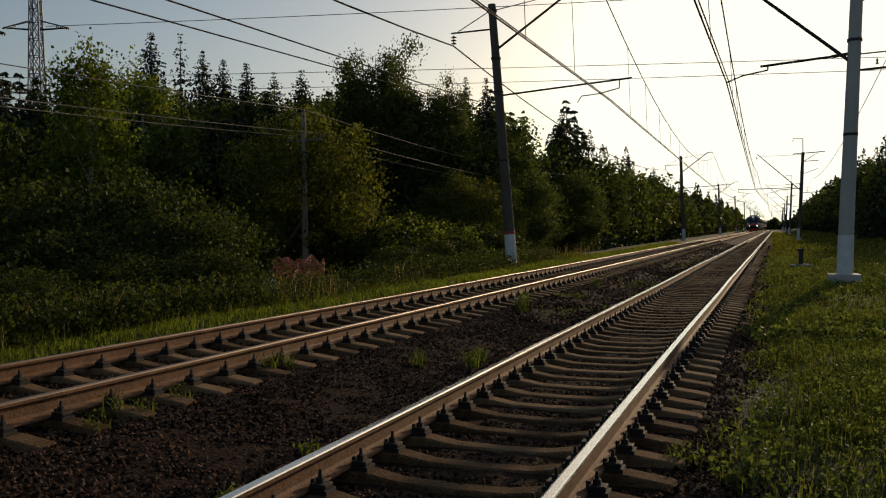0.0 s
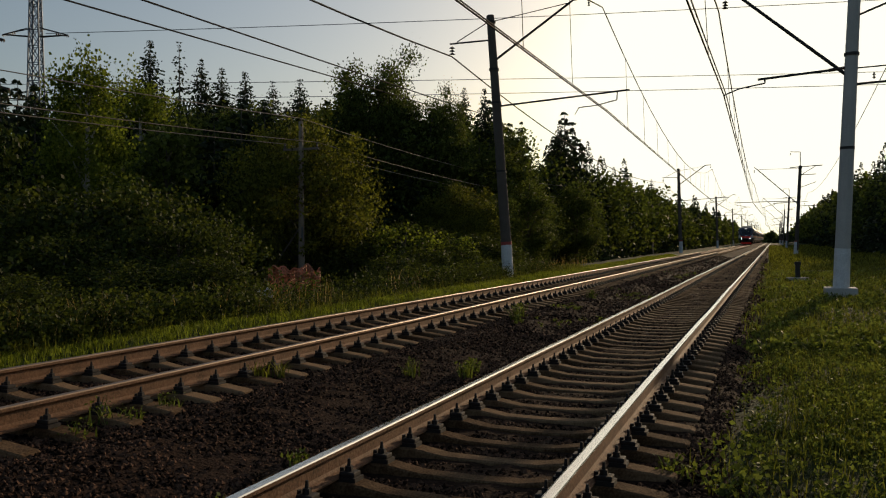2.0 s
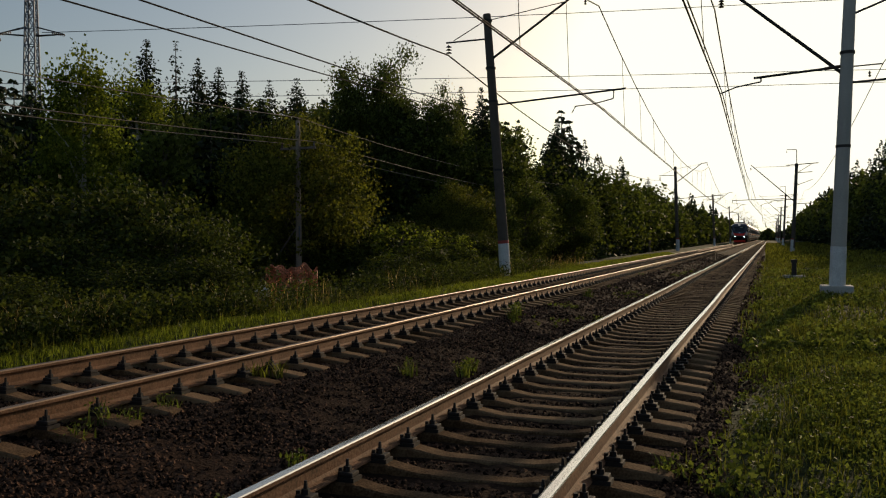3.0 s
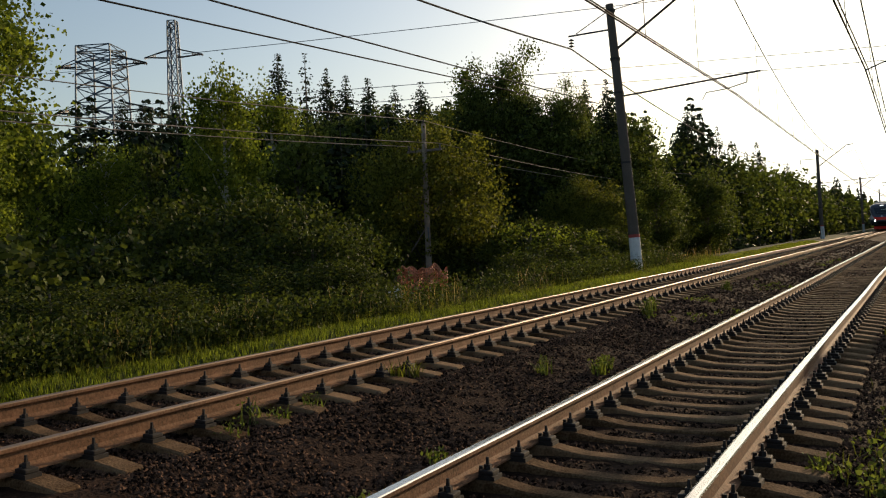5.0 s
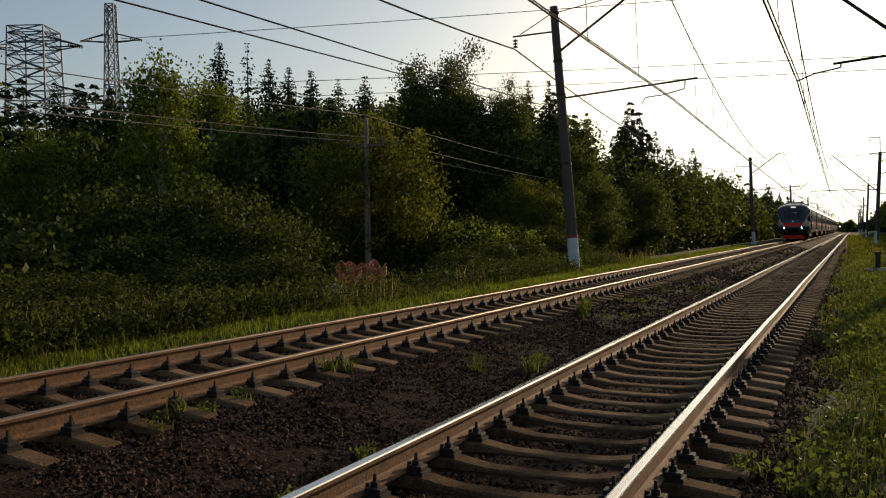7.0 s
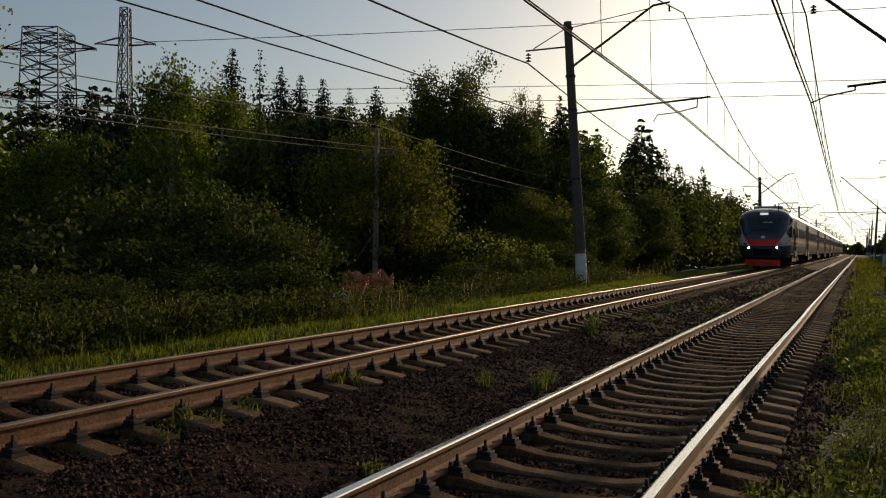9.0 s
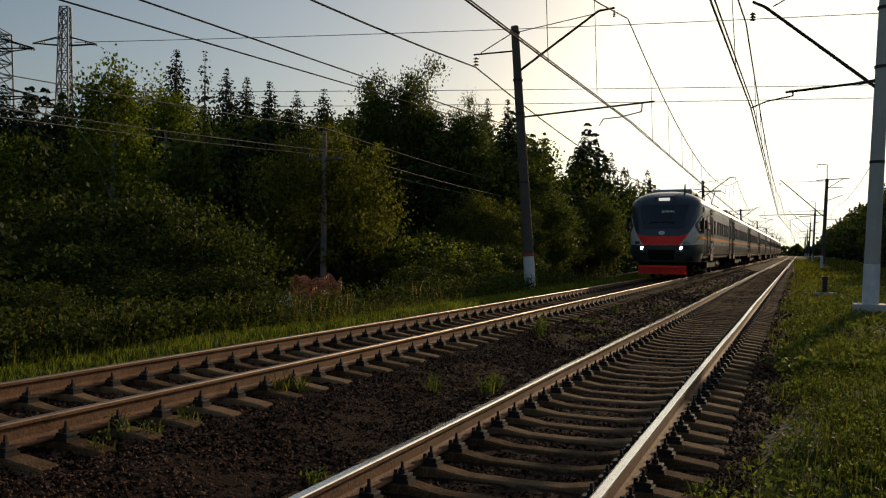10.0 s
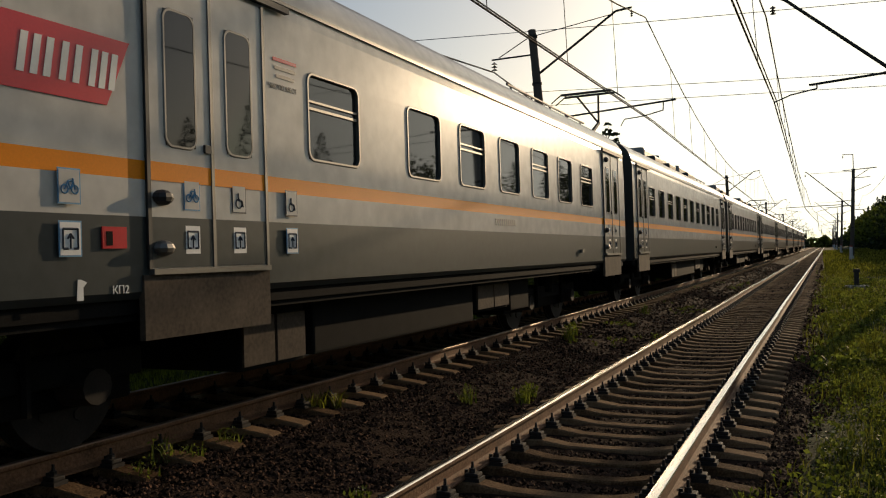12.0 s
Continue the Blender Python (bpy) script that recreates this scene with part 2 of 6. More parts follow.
def build_ballast():
    xs = [2.0 - i * 0.125 for i in range(68)]
    ys = [-14 + i * 0.14 for i in range(300)] + [28 + i * 1.0 for i in range(60)] + [90 + i * 20 for i in range(26)]
    vs = []
    for y in ys:
        for x in xs:
            k = 0.022 if y < 30 else 0.01
            vs.append((x + bend(y)[0], y, bed_z(x) + bend(y)[1] + k * noise.noise((x * 9, y * 9, 0)) + 0.02 * noise.noise((x * 1.3, y * 1.3, 7))))
    w = len(xs)
    fs = [(j * w + i + 1, j * w + i, (j + 1) * w + i, (j + 1) * w + i + 1) for j in range(len(ys) - 1) for i in range(w - 1)]
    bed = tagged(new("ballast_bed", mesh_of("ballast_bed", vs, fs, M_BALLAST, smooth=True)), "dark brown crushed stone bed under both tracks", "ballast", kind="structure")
    # loose stones lying on the bed
    rng = np.random.RandomState(5)
    base = np.array([(1, 0, 0), (-1, 0, 0), (0, 1, 0), (0, -1, 0), (0, 0, 1), (0, 0, -0.6)], float)
    tri = np.array([(0, 2, 4), (2, 1, 4), (1, 3, 4), (3, 0, 4), (2, 0, 5), (1, 2, 5), (3, 1, 5), (0, 3, 5)])

    def stones(n, x0, x1, y0, y1, s0, s1):
        x = rng.uniform(x0, x1, n)
        y = y0 + (y1 - y0) * rng.uniform(0, 1, n) ** 1.3
        on = (np.abs((y - 0.08 + PITCH / 2) % PITCH - PITCH / 2) < 0.12) & ((np.abs(x) < 1.28) | (np.abs(x - XB) < 1.28))
        x, y = x[~on], y[~on]
        n = len(x)
        s = rng.uniform(s0, s1, n)
        turned = 0.0049 * np.clip(y - 15, 0, 605)
        z = np.array([max(bed_z(a), ground_z(a, 0.0)) if a > 1.5 else bed_z(a) for a in x]) + turned * 0.592 + s * rng.uniform(-0.1, 0.5, n) * 0.7
        v = base[None] * rng.uniform(0.55, 1.25, (n, 6, 1)) * s[:, None, None] + rng.normal(0, 0.12, (n, 6, 3)) * s[:, None, None]
        v[:, :, 2] *= 0.75
        a = rng.uniform(0, 6.28, n)
        c, t = np.cos(a), np.sin(a)
        rx = v[:, :, 0] * c[:, None] - v[:, :, 1] * t[:, None]
        ry = v[:, :, 0] * t[:, None] + v[:, :, 1] * c[:, None]
        v[:, :, 0], v[:, :, 1] = rx + (x + turned)[:, None], ry + y[:, None]
        v[:, :, 2] += z[:, None]
        return v
    v = np.concatenate([stones(78000, -6.0, 2.5, 4.2, 15, 0.012, 0.027), stones(20000, -6.0, 1.75, 14, 32, 0.022, 0.045), stones(9000, -6.0, 1.75, 30, 80, 0.04, 0.07), stones(300, -5.0, 1.7, 4.0, 16, 0.03, 0.042)])
    n = len(v)
    f = (tri[None] + (np.arange(n) * 6)[:, None, None]).reshape(-1, 3)
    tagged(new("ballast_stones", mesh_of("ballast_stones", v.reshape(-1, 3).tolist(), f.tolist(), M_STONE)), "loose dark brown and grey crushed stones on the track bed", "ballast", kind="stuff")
    return bed


RAIL = [(-0.075, 0.0), (0.075, 0.0), (0.075, 0.011), (0.022, 0.030), (0.009, 0.048), (0.009, 0.128), (0.016, 0.138), (0.0375, 0.146), (0.0375, 0.170), (0.033, 0.178), (0.022, 0.1805)]


def rail_mesh(y0, y1, top, amp, seed):
    prof = RAIL + [(-x, z) for x, z in reversed(RAIL[1:])]
    prof = prof[1:]
    ys, y = [], y0
    while y < y1:
        ys.append(y)
        y += 0.5 if y < 45 else (2.5 if y < 120 else 12.0)
    k = len(prof)
    vs, fs, sl = [], [], []
    for y in ys:
        dx = amp * noise.noise((y * 0.16, seed, 0)) + amp * 0.7 * noise.noise((y * 0.045, seed, 3))
        dx, dz = dx + bend(y)[0], 0.7 * amp * noise.noise((y * 0.12, seed, 9)) + bend(y)[1]
        vs += [(px + dx, y, pz + 0.0195 + dz) for px, pz in prof]
    tops = {i for i in range(k) if min(prof[i][1], prof[(i + 1) % k][1]) > 0.1695}
    for j in range(len(ys) - 1):
        for i in range(k):
            i2 = (i + 1) % k
            fs.append((j * k + i, j * k + i2, (j + 1) * k + i2, (j + 1) * k + i))
            sl.append(1 if i in tops else 0)
    return mesh_of("rail", vs, fs, [M_RUST, top], sl)


def sleeper_mesh():
    """A concrete sleeper, 2.7 m, dipping and narrower between the rails."""
    st = [(-1.33, -0.045, 0.112), (-1.30, -0.030, 0.122), (-1.02, 0.004, 0.122), (-0.60, 0.004, 0.118), (-0.36, -0.034, 0.104), (0, -0.040, 0.098)]
    st = st + [(-x, z, w) for x, z, w in reversed(st[:-1])]
    vs, fs = [], []
    for x, z, w in st:
        h = w * 0.76
        vs += [(x, -w, -0.2), (x, -h, z - 0.012), (x, -h + 0.015, z), (x, h - 0.015, z), (x, h, z - 0.012), (x, w, -0.2)]
    for j in range(len(st) - 1):
        for i in range(5):
            fs.append((j * 6 + i, j * 6 + i + 1, (j + 1) * 6 + i + 1, (j + 1) * 6 + i)[::-1])
    e = (len(st) - 1) * 6
    fs += [(0, 1, 2, 3, 4, 5)[::-1], (e, e + 1, e + 2, e + 3, e + 4, e + 5)]
    return mesh_of("sleeper", vs, fs, M_CONC)


def clip_mesh():
    """A rail fastener: plate, clamp, nut and the bolt that stands out of it."""
    bm = bmesh.new()
    box(bm, (-0.075, -0.06, 0), (0.075, 0.06, 0.03))
    box(bm, (-0.06, -0.05, 0.03), (0.05, 0.05, 0.062), 0.008)
    bmesh.ops.create_cone(bm, cap_ends=True, segments=6, radius1=0.03, radius2=0.026, depth=0.035, matrix=Matrix.Translation((0, 0, 0.078)))
    bmesh.ops.create_cone(bm, cap_ends=True, segments=6, radius1=0.014, radius2=0.010, depth=0.05, matrix=Matrix.Translation((0, 0, 0.118)))
    bmesh.ops.create_cone(bm, cap_ends=True, segments=6, radius1=0.02, radius2=0.016, depth=0.05, matrix=Matrix.Translation((0.05, 0, 0.055)))
    me = bpy.data.meshes.new("rail_clip")
    bm.to_mesh(me)
    bm.free()
    me.materials.append(M_CLIP)
    return me


def build_track(x, z, top, amp, seed, label):
    t = thing("railway_track", label, "railway track", pose(x, 0, z), "parallel railway tracks")
    for s in (-0.7975, 0.7975):
        part("rail", rail_mesh(-14, 620, top, amp, seed + s), None, t, "", pose(s, 0, 0))
    sm, cm = sleeper_mesh(), clip_mesh()
    rng = random.Random(seed)
    joined_s, joined_c = [], []
    for i in range(-6, 420):
        y = (0.15 if x == 0 else 0.02) + i * PITCH + rng.uniform(-0.012, 0.012)
        turn = rng.uniform(-0.8, 0.8)
        if i < 240:
            part("sleeper", sm, None, t, "", pose(bend(y)[0], y, bend(y)[1], 0, 0, turn))
        else:
            joined_s.append(y)
        for s in (-0.7975, 0.7975):
            for d in (-0.125, 0.125):
                m = pose(s + d + bend(y)[0], y + rng.uniform(-0.01, 0.01), 0.003 + bend(y)[1], 0, 0, 0 if d < 0 else 180)
                if 4 <= i < 76:
                    part("rail_clip", cm, None, t, "", m)
                elif 76 <= i < 170:
                    joined_c.append(m)
    for name, me, ms in (("far_sleeper", sm, [pose(bend(y)[0], y, bend(y)[1]) for y in joined_s]), ("far_fastening", cm, joined_c)):
        v = np.array([q.co for q in me.vertices])
        f = [tuple(p.vertices) for p in me.polygons]
        vs, fs = [], []
        for m in ms:
            k = len(vs)
            a = np.array(m)
            vs += (v @ a[:3, :3].T + a[:3, 3]).tolist()
            fs += [tuple(q + k for q in g) for g in f]
        tagged(part(name, mesh_of(name, vs, fs, me.materials[0]), None, t), kind="stuff")
    return t


build_ground()
build_ballast()
build_track(0, 0, M_STEEL, 0.022, 11, "near railway track with polished rails on concrete sleepers")
build_track(XB, ZB, M_DULL, 0.010, 23, "far railway track with rusty rails on concrete sleepers")


# ---- overhead line ----
def limb(bm, pts, r0, r1, seg=6):
    """One tapered, bent stem through the points."""
    k = len(pts) - 1
    rings = []
    for i, p in enumerate(pts):
        d = (Vector(pts[min(k, i + 1)]) - Vector(pts[max(0, i - 1)])).normalized()
        q = d.to_track_quat("Z", "Y")
        r = r0 + (r1 - r0) * i / k
        rings.append([bm.verts.new(Vector(p) + q @ Vector((r * math.cos(6.2832 * a / seg), r * math.sin(6.2832 * a / seg), 0))) for a in range(seg)])
    for a, b in zip(rings, rings[1:]):
        for i in range(seg):
            bm.faces.new((a[i], a[(i + 1) % seg], b[(i + 1) % seg], b[i]))


def ring_stack(bm, at, n=3, r=0.09, step=0.085, down=True):
    """A string of disc insulators."""
    for i in range(n):
        z = at[2] - i * step
        bmesh.ops.create_cone(bm, cap_ends=True, segments=10, radius1=r, radius2=r * 0.35, depth=0.05, matrix=Matrix.Translation((at[0], at[1], z)))
        bmesh.ops.create_cone(bm, cap_ends=True, segments=6, radius1=0.02, radius2=0.02, depth=step, matrix=Matrix.Translation((at[0], at[1], z)))
    return bm


def build_mast(side, x, y, lean, high=10.2, pale=False, low=0.0, gantry=False):
    """A conical concrete mast with its painted foot, cantilever, registration arm and feeder bracket. side: 1 where the track lies towards +x."""
    z0 = (0.0 if side < 0 else 0.1) + bend(y)[1]
    label = ("pale" if pale else "dark grey") + " conical concrete mast with a whitewashed foot and iron brackets"
    t = thing("overhead_line_mast", label, "railway mast", pose(x, y, z0), "masts of the overhead line")
    top = -side * lean
    at = lambda z: top * z / high
    bm = tube(bmesh.new(), (at(1.35), 0, 1.35), (top, 0, high), 0.205, 0.15, 14)
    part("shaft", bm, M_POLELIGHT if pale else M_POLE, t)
    part("painted_foot", tube(bmesh.new(), (0, 0, -0.4), (at(1.35), 0, 1.35), 0.225, 0.21, 14), M_WHITE, t, "whitewashed foot")
    if not pale:
        part("red_band", tube(bmesh.new(), (at(1.35), 0, 1.35), (at(1.47), 0, 1.47), 0.212, 0.212, 14), M_REDP, t, "faded red painted band")
    else:
        part("footing", box(bmesh.new(), (-0.42, -0.42, -0.5), (0.42, 0.42, 0.24), 0.03), M_POLELIGHT, t, "square concrete footing")
    for z in (high - 2.1, high - 0.25, 6.85, 4.2):
        part("clamp", tube(bmesh.new(), (at(z), 0, z - 0.04), (at(z), 0, z + 0.04), 0.2, 0.2, 12), M_IRON, t)
    s = side
    # oblique cantilever with its tie rod
    if s > 0:
        knee, tip = (2.55, 0, 10.5), (3.15, 0, 10.55)
        bm = tube(bmesh.new(), (at(8.6) + 0.15, 0, 8.55), knee, 0.05, 0.045)
        tube(bm, knee, tip, 0.045, 0.04)
        part("cantilever", bm, M_IRON, t)
        part("tie_rod", tube(bmesh.new(), (top, 0, high - 0.25), (knee[0] - 0.2, 0, 10.4), 0.018), M_IRON, t)
        part("hanger_insulator", ring_stack(bmesh.new(), (tip[0] - 0.02, 0, 10.42), 3, 0.06), M_INSUL, t)
        bm = tube(bmesh.new(), (at(6.85) + 0.15, 0, 6.72), (at(6.85) + 5.1, 0, 7.0), 0.036)
        part("registration_arm", bm, M_IRON, t)
        bm = ring_stack(bmesh.new(), (0, 0, 0), 4, 0.05, 0.07)
        bmesh.ops.transform(bm, matrix=pose(at(6.85) + 0.9, 0, 6.76, 0, 90, 0), verts=bm.verts)
        part("rod_insulator", bm, M_INSUL, t)
        a = at(6.85)
        bm = tube(bmesh.new(), (a + 4.65, 0, 6.97), (a + 4.63, 0, 6.66), 0.022)
        tube(bm, (a + 4.63, 0, 6.66), (a + 3.9, -0.05, 6.5), 0.022)
        tube(bm, (a + 3.9, -0.05, 6.5), (a + 3.25, -0.1, 6.45), 0.02)
        tube(bm, (a + 3.25, -0.1, 6.45), (a + 3.1, -0.1, 6.2), 0.018)
        part("steady_arm", bm, M_IRON, t)
    else:
        knee, tip = ((-2.75, 0, 8.85), (-3.1, 0, 9.05)) if not low else ((-3.75, 0, 9.95), (-4.05, 0, 10.2))
        bm = tube(bmesh.new(), (at(6.6) - 0.15, 0, 6.3), knee, 0.05, 0.045)
        tube(bm, knee, tip, 0.045, 0.04)
        part("cantilever", bm, M_IRON, t)
        part("tie_rod", tube(bmesh.new(), (top, 0, high - 0.25), (knee[0] + 0.2, 0, knee[2]), 0.018), M_IRON, t)
        part("hanger_insulator", ring_stack(bmesh.new(), (tip[0], 0, tip[2] - 0.35), 3, 0.09), M_INSUL, t)
        bm = tube(bmesh.new(), (-0.3, 0, 6.44), (-2.2, 0, 6.32), 0.036)
        part("registration_arm", bm, M_IRON, t)
        a = at(6.6)
        bm = tube(bmesh.new(), (-2.0, 0, 6.32), (-2.0, 0, 6.2), 0.022)
        tube(bm, (-2.0, 0, 6.2), (-2.7, -0.05, 6.08), 0.022)
        tube(bm, (-2.7, -0.05, 6.08), (-3.15, -0.1, 5.9), 0.02)
        part("steady_arm", bm, M_IRON, t)
        part("rod_insulator", tube(bmesh.new(), (a - 0.15, 0, 6.48), (-0.3, 0, 6.44), 0.05), M_INSUL, t)
    # feeder bracket on the far side from the track
    zf = high - 0.95 if s > 0 else 6.0
    bm = tube(bmesh.new(), (at(zf) - s * 0.1, 0, zf), (at(zf) - s * 1.75, 0, zf + (0.0 if s > 0 else 0.05)), 0.034)
    if s > 0:
        tube(bm, (top, 0, high - 0.2), (at(zf) - s * 1.45, 0, zf + 0.05), 0.02)
    else:
        part("pin_arm", tube(bmesh.new(), (at(zf) + 0.1, 0, zf + 0.45), (at(zf) + 0.95, 0, zf + 0.47), 0.02), M_IRON, t)
        part("brace_arm", tube(bmesh.new(), (at(8.2), 0, 7.9), (at(8.2) + 1.6, 0, 8.5), 0.03), M_IRON, t)
    part("feeder_bracket", bm, M_IRON, t)
    if s > 0:
        part("feeder_insulator", ring_stack(bmesh.new(), (at(zf) - s * 1.65, 0, zf - 0.15), 3, 0.12, 0.12), M_INSUL, t)
    else:
        part("pin_insulator", ring_stack(bmesh.new(), (at(zf) + 0.6, 0, zf + 0.25), 2, 0.05), M_INSUL, t)
    if low and s < 0:
        # hooked top post and the crossarms of the masts further on
        bm = tube(bmesh.new(), (top, 0, high - 0.3), (top, 0, high + 1.45), 0.045, seg=6)
        tube(bm, (top, 0, high + 1.45), (top - 0.95, 0, high + 1.5), 0.035, seg=6)
        part("top_hook", bm, M_IRON, t)
        part("hook_insulator", ring_stack(bmesh.new(), (top - 0.95, 0, high + 1.35), 3, 0.07), M_INSUL, t)
        part("top_arm", tube(bmesh.new(), (top - 1.0, 0, high - 0.15), (top + 2.1, 0, high), 0.045, seg=6), M_IRON, t)
        part("arm_brace", tube(bmesh.new(), (top, 0, high - 1.0), (top + 1.5, 0, high - 0.05), 0.03, seg=6), M_IRON, t)
        part("lower_arm", tube(bmesh.new(), (top, 0, high - 0.95), (top + 1.5, 0, high - 0.9), 0.035, seg=6), M_IRON, t)
    if gantry:
        bm = tube(bmesh.new(), (top + 0.1, 0, high - 0.75), (top - 9.2, 0, high - 0.85), 0.07, 0.06, seg=6)
        part("long_arm", bm, M_IRON, t)
        bm = tube(bmesh.new(), (top - 9.1, 0, high - 0.85), (top - 9.1, 0, high - 1.3), 0.04, seg=6)
        tube(bm, (top - 9.1, 0, high - 1.3), (top - 6.6, 0, high - 1.75), 0.035, seg=6)
        part("drop_arm", bm, M_IRON, t)
    for c in t.children:
        if low and c.name.split(".")[0] not in ("painted_foot", "red_band", "footing"):
            c.matrix_basis = Matrix.Translation((0, 0, -low))
    return t


MASTS_L = [(-7.5 + bend(y)[0], y) for y in (31.5 + 63.5 * i for i in range(-1, 8))]
MASTS_R = [((3.75 if y < 30 else 4.1) + bend(y)[0], y) for y in (27.0 + 68.0 * i for i in range(-1, 7))]
for i, (x, y) in enumerate(MASTS_L):
    if i:
        build_mast(1, x, y, 0.72 if i == 1 else 0.25, 10.25, low=0.0 if i == 1 else 0.9)
# only the first right mast takes the paler concrete with glare in its colour
for i, (x, y) in enumerate(MASTS_R):
    if i:
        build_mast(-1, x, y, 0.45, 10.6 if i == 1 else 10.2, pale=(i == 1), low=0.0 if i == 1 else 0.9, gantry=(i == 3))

# contact wires with their messengers and droppers, span by span
for masts, xc, zc, zm, zig in ((MASTS_L, XB + 0.05, 6.38, 10.2, 0.3), (MASTS_R, 0.25, 5.95, 8.45, 0.35)):
    for k in range(len(masts) - 1):
        (xa, ya), (xb, yb) = masts[k], masts[k + 1]
        s = zig if k % 2 else -zig
        (ba, ra), (bb, rb) = bend(ya), bend(yb)
        la, lb = (0.0 if k < 2 else 0.9), (0.0 if k < 1 else 0.9)
        ca, cb = (xc + s + ba, ya, zc + ra - la * 0.5), (xc - s + bb, yb, zc + rb - lb * 0.5)
        wire("contact_wire", sag(ca, cb, 0.05), 0.021, "dark contact wire over the track", group="contact wires")
        wire("contact_wire", sag((ca[0] + 0.07, ca[1], ca[2]), (cb[0] + 0.07, cb[1], cb[2]), 0.05), 0.016, "dark contact wire over the track", group="contact wires")
        ma, mb = (xc + s * 0.6 + ba, ya, zm + ra - la), (xc - s * 0.6 + bb, yb, zm + rb - lb)
        low = (ma[2] + mb[2] - ca[2] - cb[2]) / 2 - 1.1
        mpts = sag(ma, mb, low)
        wire("messenger_wire", mpts, 0.022, "sagging messenger wire of the overhead line", group="messenger wires")
        for d in range(1, 12):
            f = d / 12
            top = Vector(ma).lerp(Vector(mb), f) - Vector((0, 0, 4 * low * f * (1 - f)))
            bot = Vector(ca).lerp(Vector(cb), f) - Vector((0, 0, 4 * 0.05 * f * (1 - f)))
            wire("dropper", [tuple(top), tuple(bot)], 0.010, "thin dropper between messenger and contact wire", group="droppers")
for k in range(len(MASTS_L) - 1):
    (xa, ya), (xb, yb) = MASTS_L[k], MASTS_L[k + 1]
    lean = [0.72 if j == 1 else 0.25 for j in (k, k + 1)]
    wire("feeder_wire", sag((xa - lean[0] - 1.6, ya, 8.9 + bend(ya)[1] - (0.9 if k > 1 else 0)), (xb - lean[1] - 1.6, yb, 8.9 + bend(yb)[1] - (0.9 if k > 0 else 0)), 1.3), 0.028, "thick sagging feeder wire beside the masts", group="feeder wires")
for k in range(len(MASTS_R) - 1):
    (xa, ya), (xb, yb) = MASTS_R[k], MASTS_R[k + 1]
    wire("feeder_wire", sag((xa + 1.2, ya, 6.5 + bend(ya)[1]), (xb + 1.2, yb, 6.5 + bend(yb)[1]), 0.9), 0.013, "thin wire on the brackets of the masts", group="feeder wires")


# ---- telegraph poles ----
M_POLE_SUNWIRE = mat("pale_pole_and_sunlit_wire", (0.24, 0.19, 0.15), 0.85, var=0.3, scale=3, fine=40, bump=0.3)
def build_telegraph(x, y, high):
    t = thing("telegraph_pole", "weathered slim telegraph pole with short crossarms", "telegraph pole", pose(x, y, ground_z(x, y)), "telegraph poles")
    part("pole", tube(bmesh.new(), (0, 0, -0.3), (0, 0, high), 0.125, 0.085, 10), M_POLE_SUNWIRE, t)
    part("crossarm", box(bmesh.new(), (-0.75, -0.04, high - 1.06), (0.75, 0.04, high - 0.98), 0.01), M_WOOD, t)
    for dx in (-0.68, 0.68):
        part("insulator", tube(bmesh.new(), (dx, 0, high - 0.98), (dx, 0, high - 0.8), 0.045, 0.03, 8), M_INSUL, t)
    part("insulator", tube(bmesh.new(), (0, 0, high), (0, 0, high + 0.14), 0.04, 0.03, 8), M_INSUL, t)
    part("stub_plate", box(bmesh.new(), (0.07, -0.12, 1.9), (0.11, -0.08, 2.4), 0.004), M_GALV, t, "small grey metal plate")
    return t


TEL = [(-18.0, -16, 6.4), (-14.2, 27.5, 6.3), (-12.4, 68, 6.2), (-11.8, 108, 6.2), (-11.4, 148, 6.2), (-11.2, 188, 6.2)]
for x, y, h in TEL[1:]:
    build_telegraph(x, y, h)
for (xa, ya, ha), (xb, yb, hb) in zip(TEL, TEL[1:]):
    za, zb = ground_z(xa, ya), ground_z(xb, yb)
    for dx, dz in ((-0.68, -0.8), (0.68, -0.8), (0, 0.12)):
        # wires take the pole's pale tone; their sunlit look is put into the colour
        wire("telegraph_wire", sag((xa + dx, ya, za + ha + dz), (xb + dx, yb, zb + hb + dz), 0.55), 0.014, "thin telegraph wire beside the wood", group="telegraph wires", mat_=M_POLE_SUNWIRE)
wire("stay_wire", [(-15.9, 27.2, ground_z(-15.9, 27.2)), (-14.25, 27.5, 2.2)], 0.03, "leaning grey stay of the telegraph pole", "stay", mat_=M_WOOD)


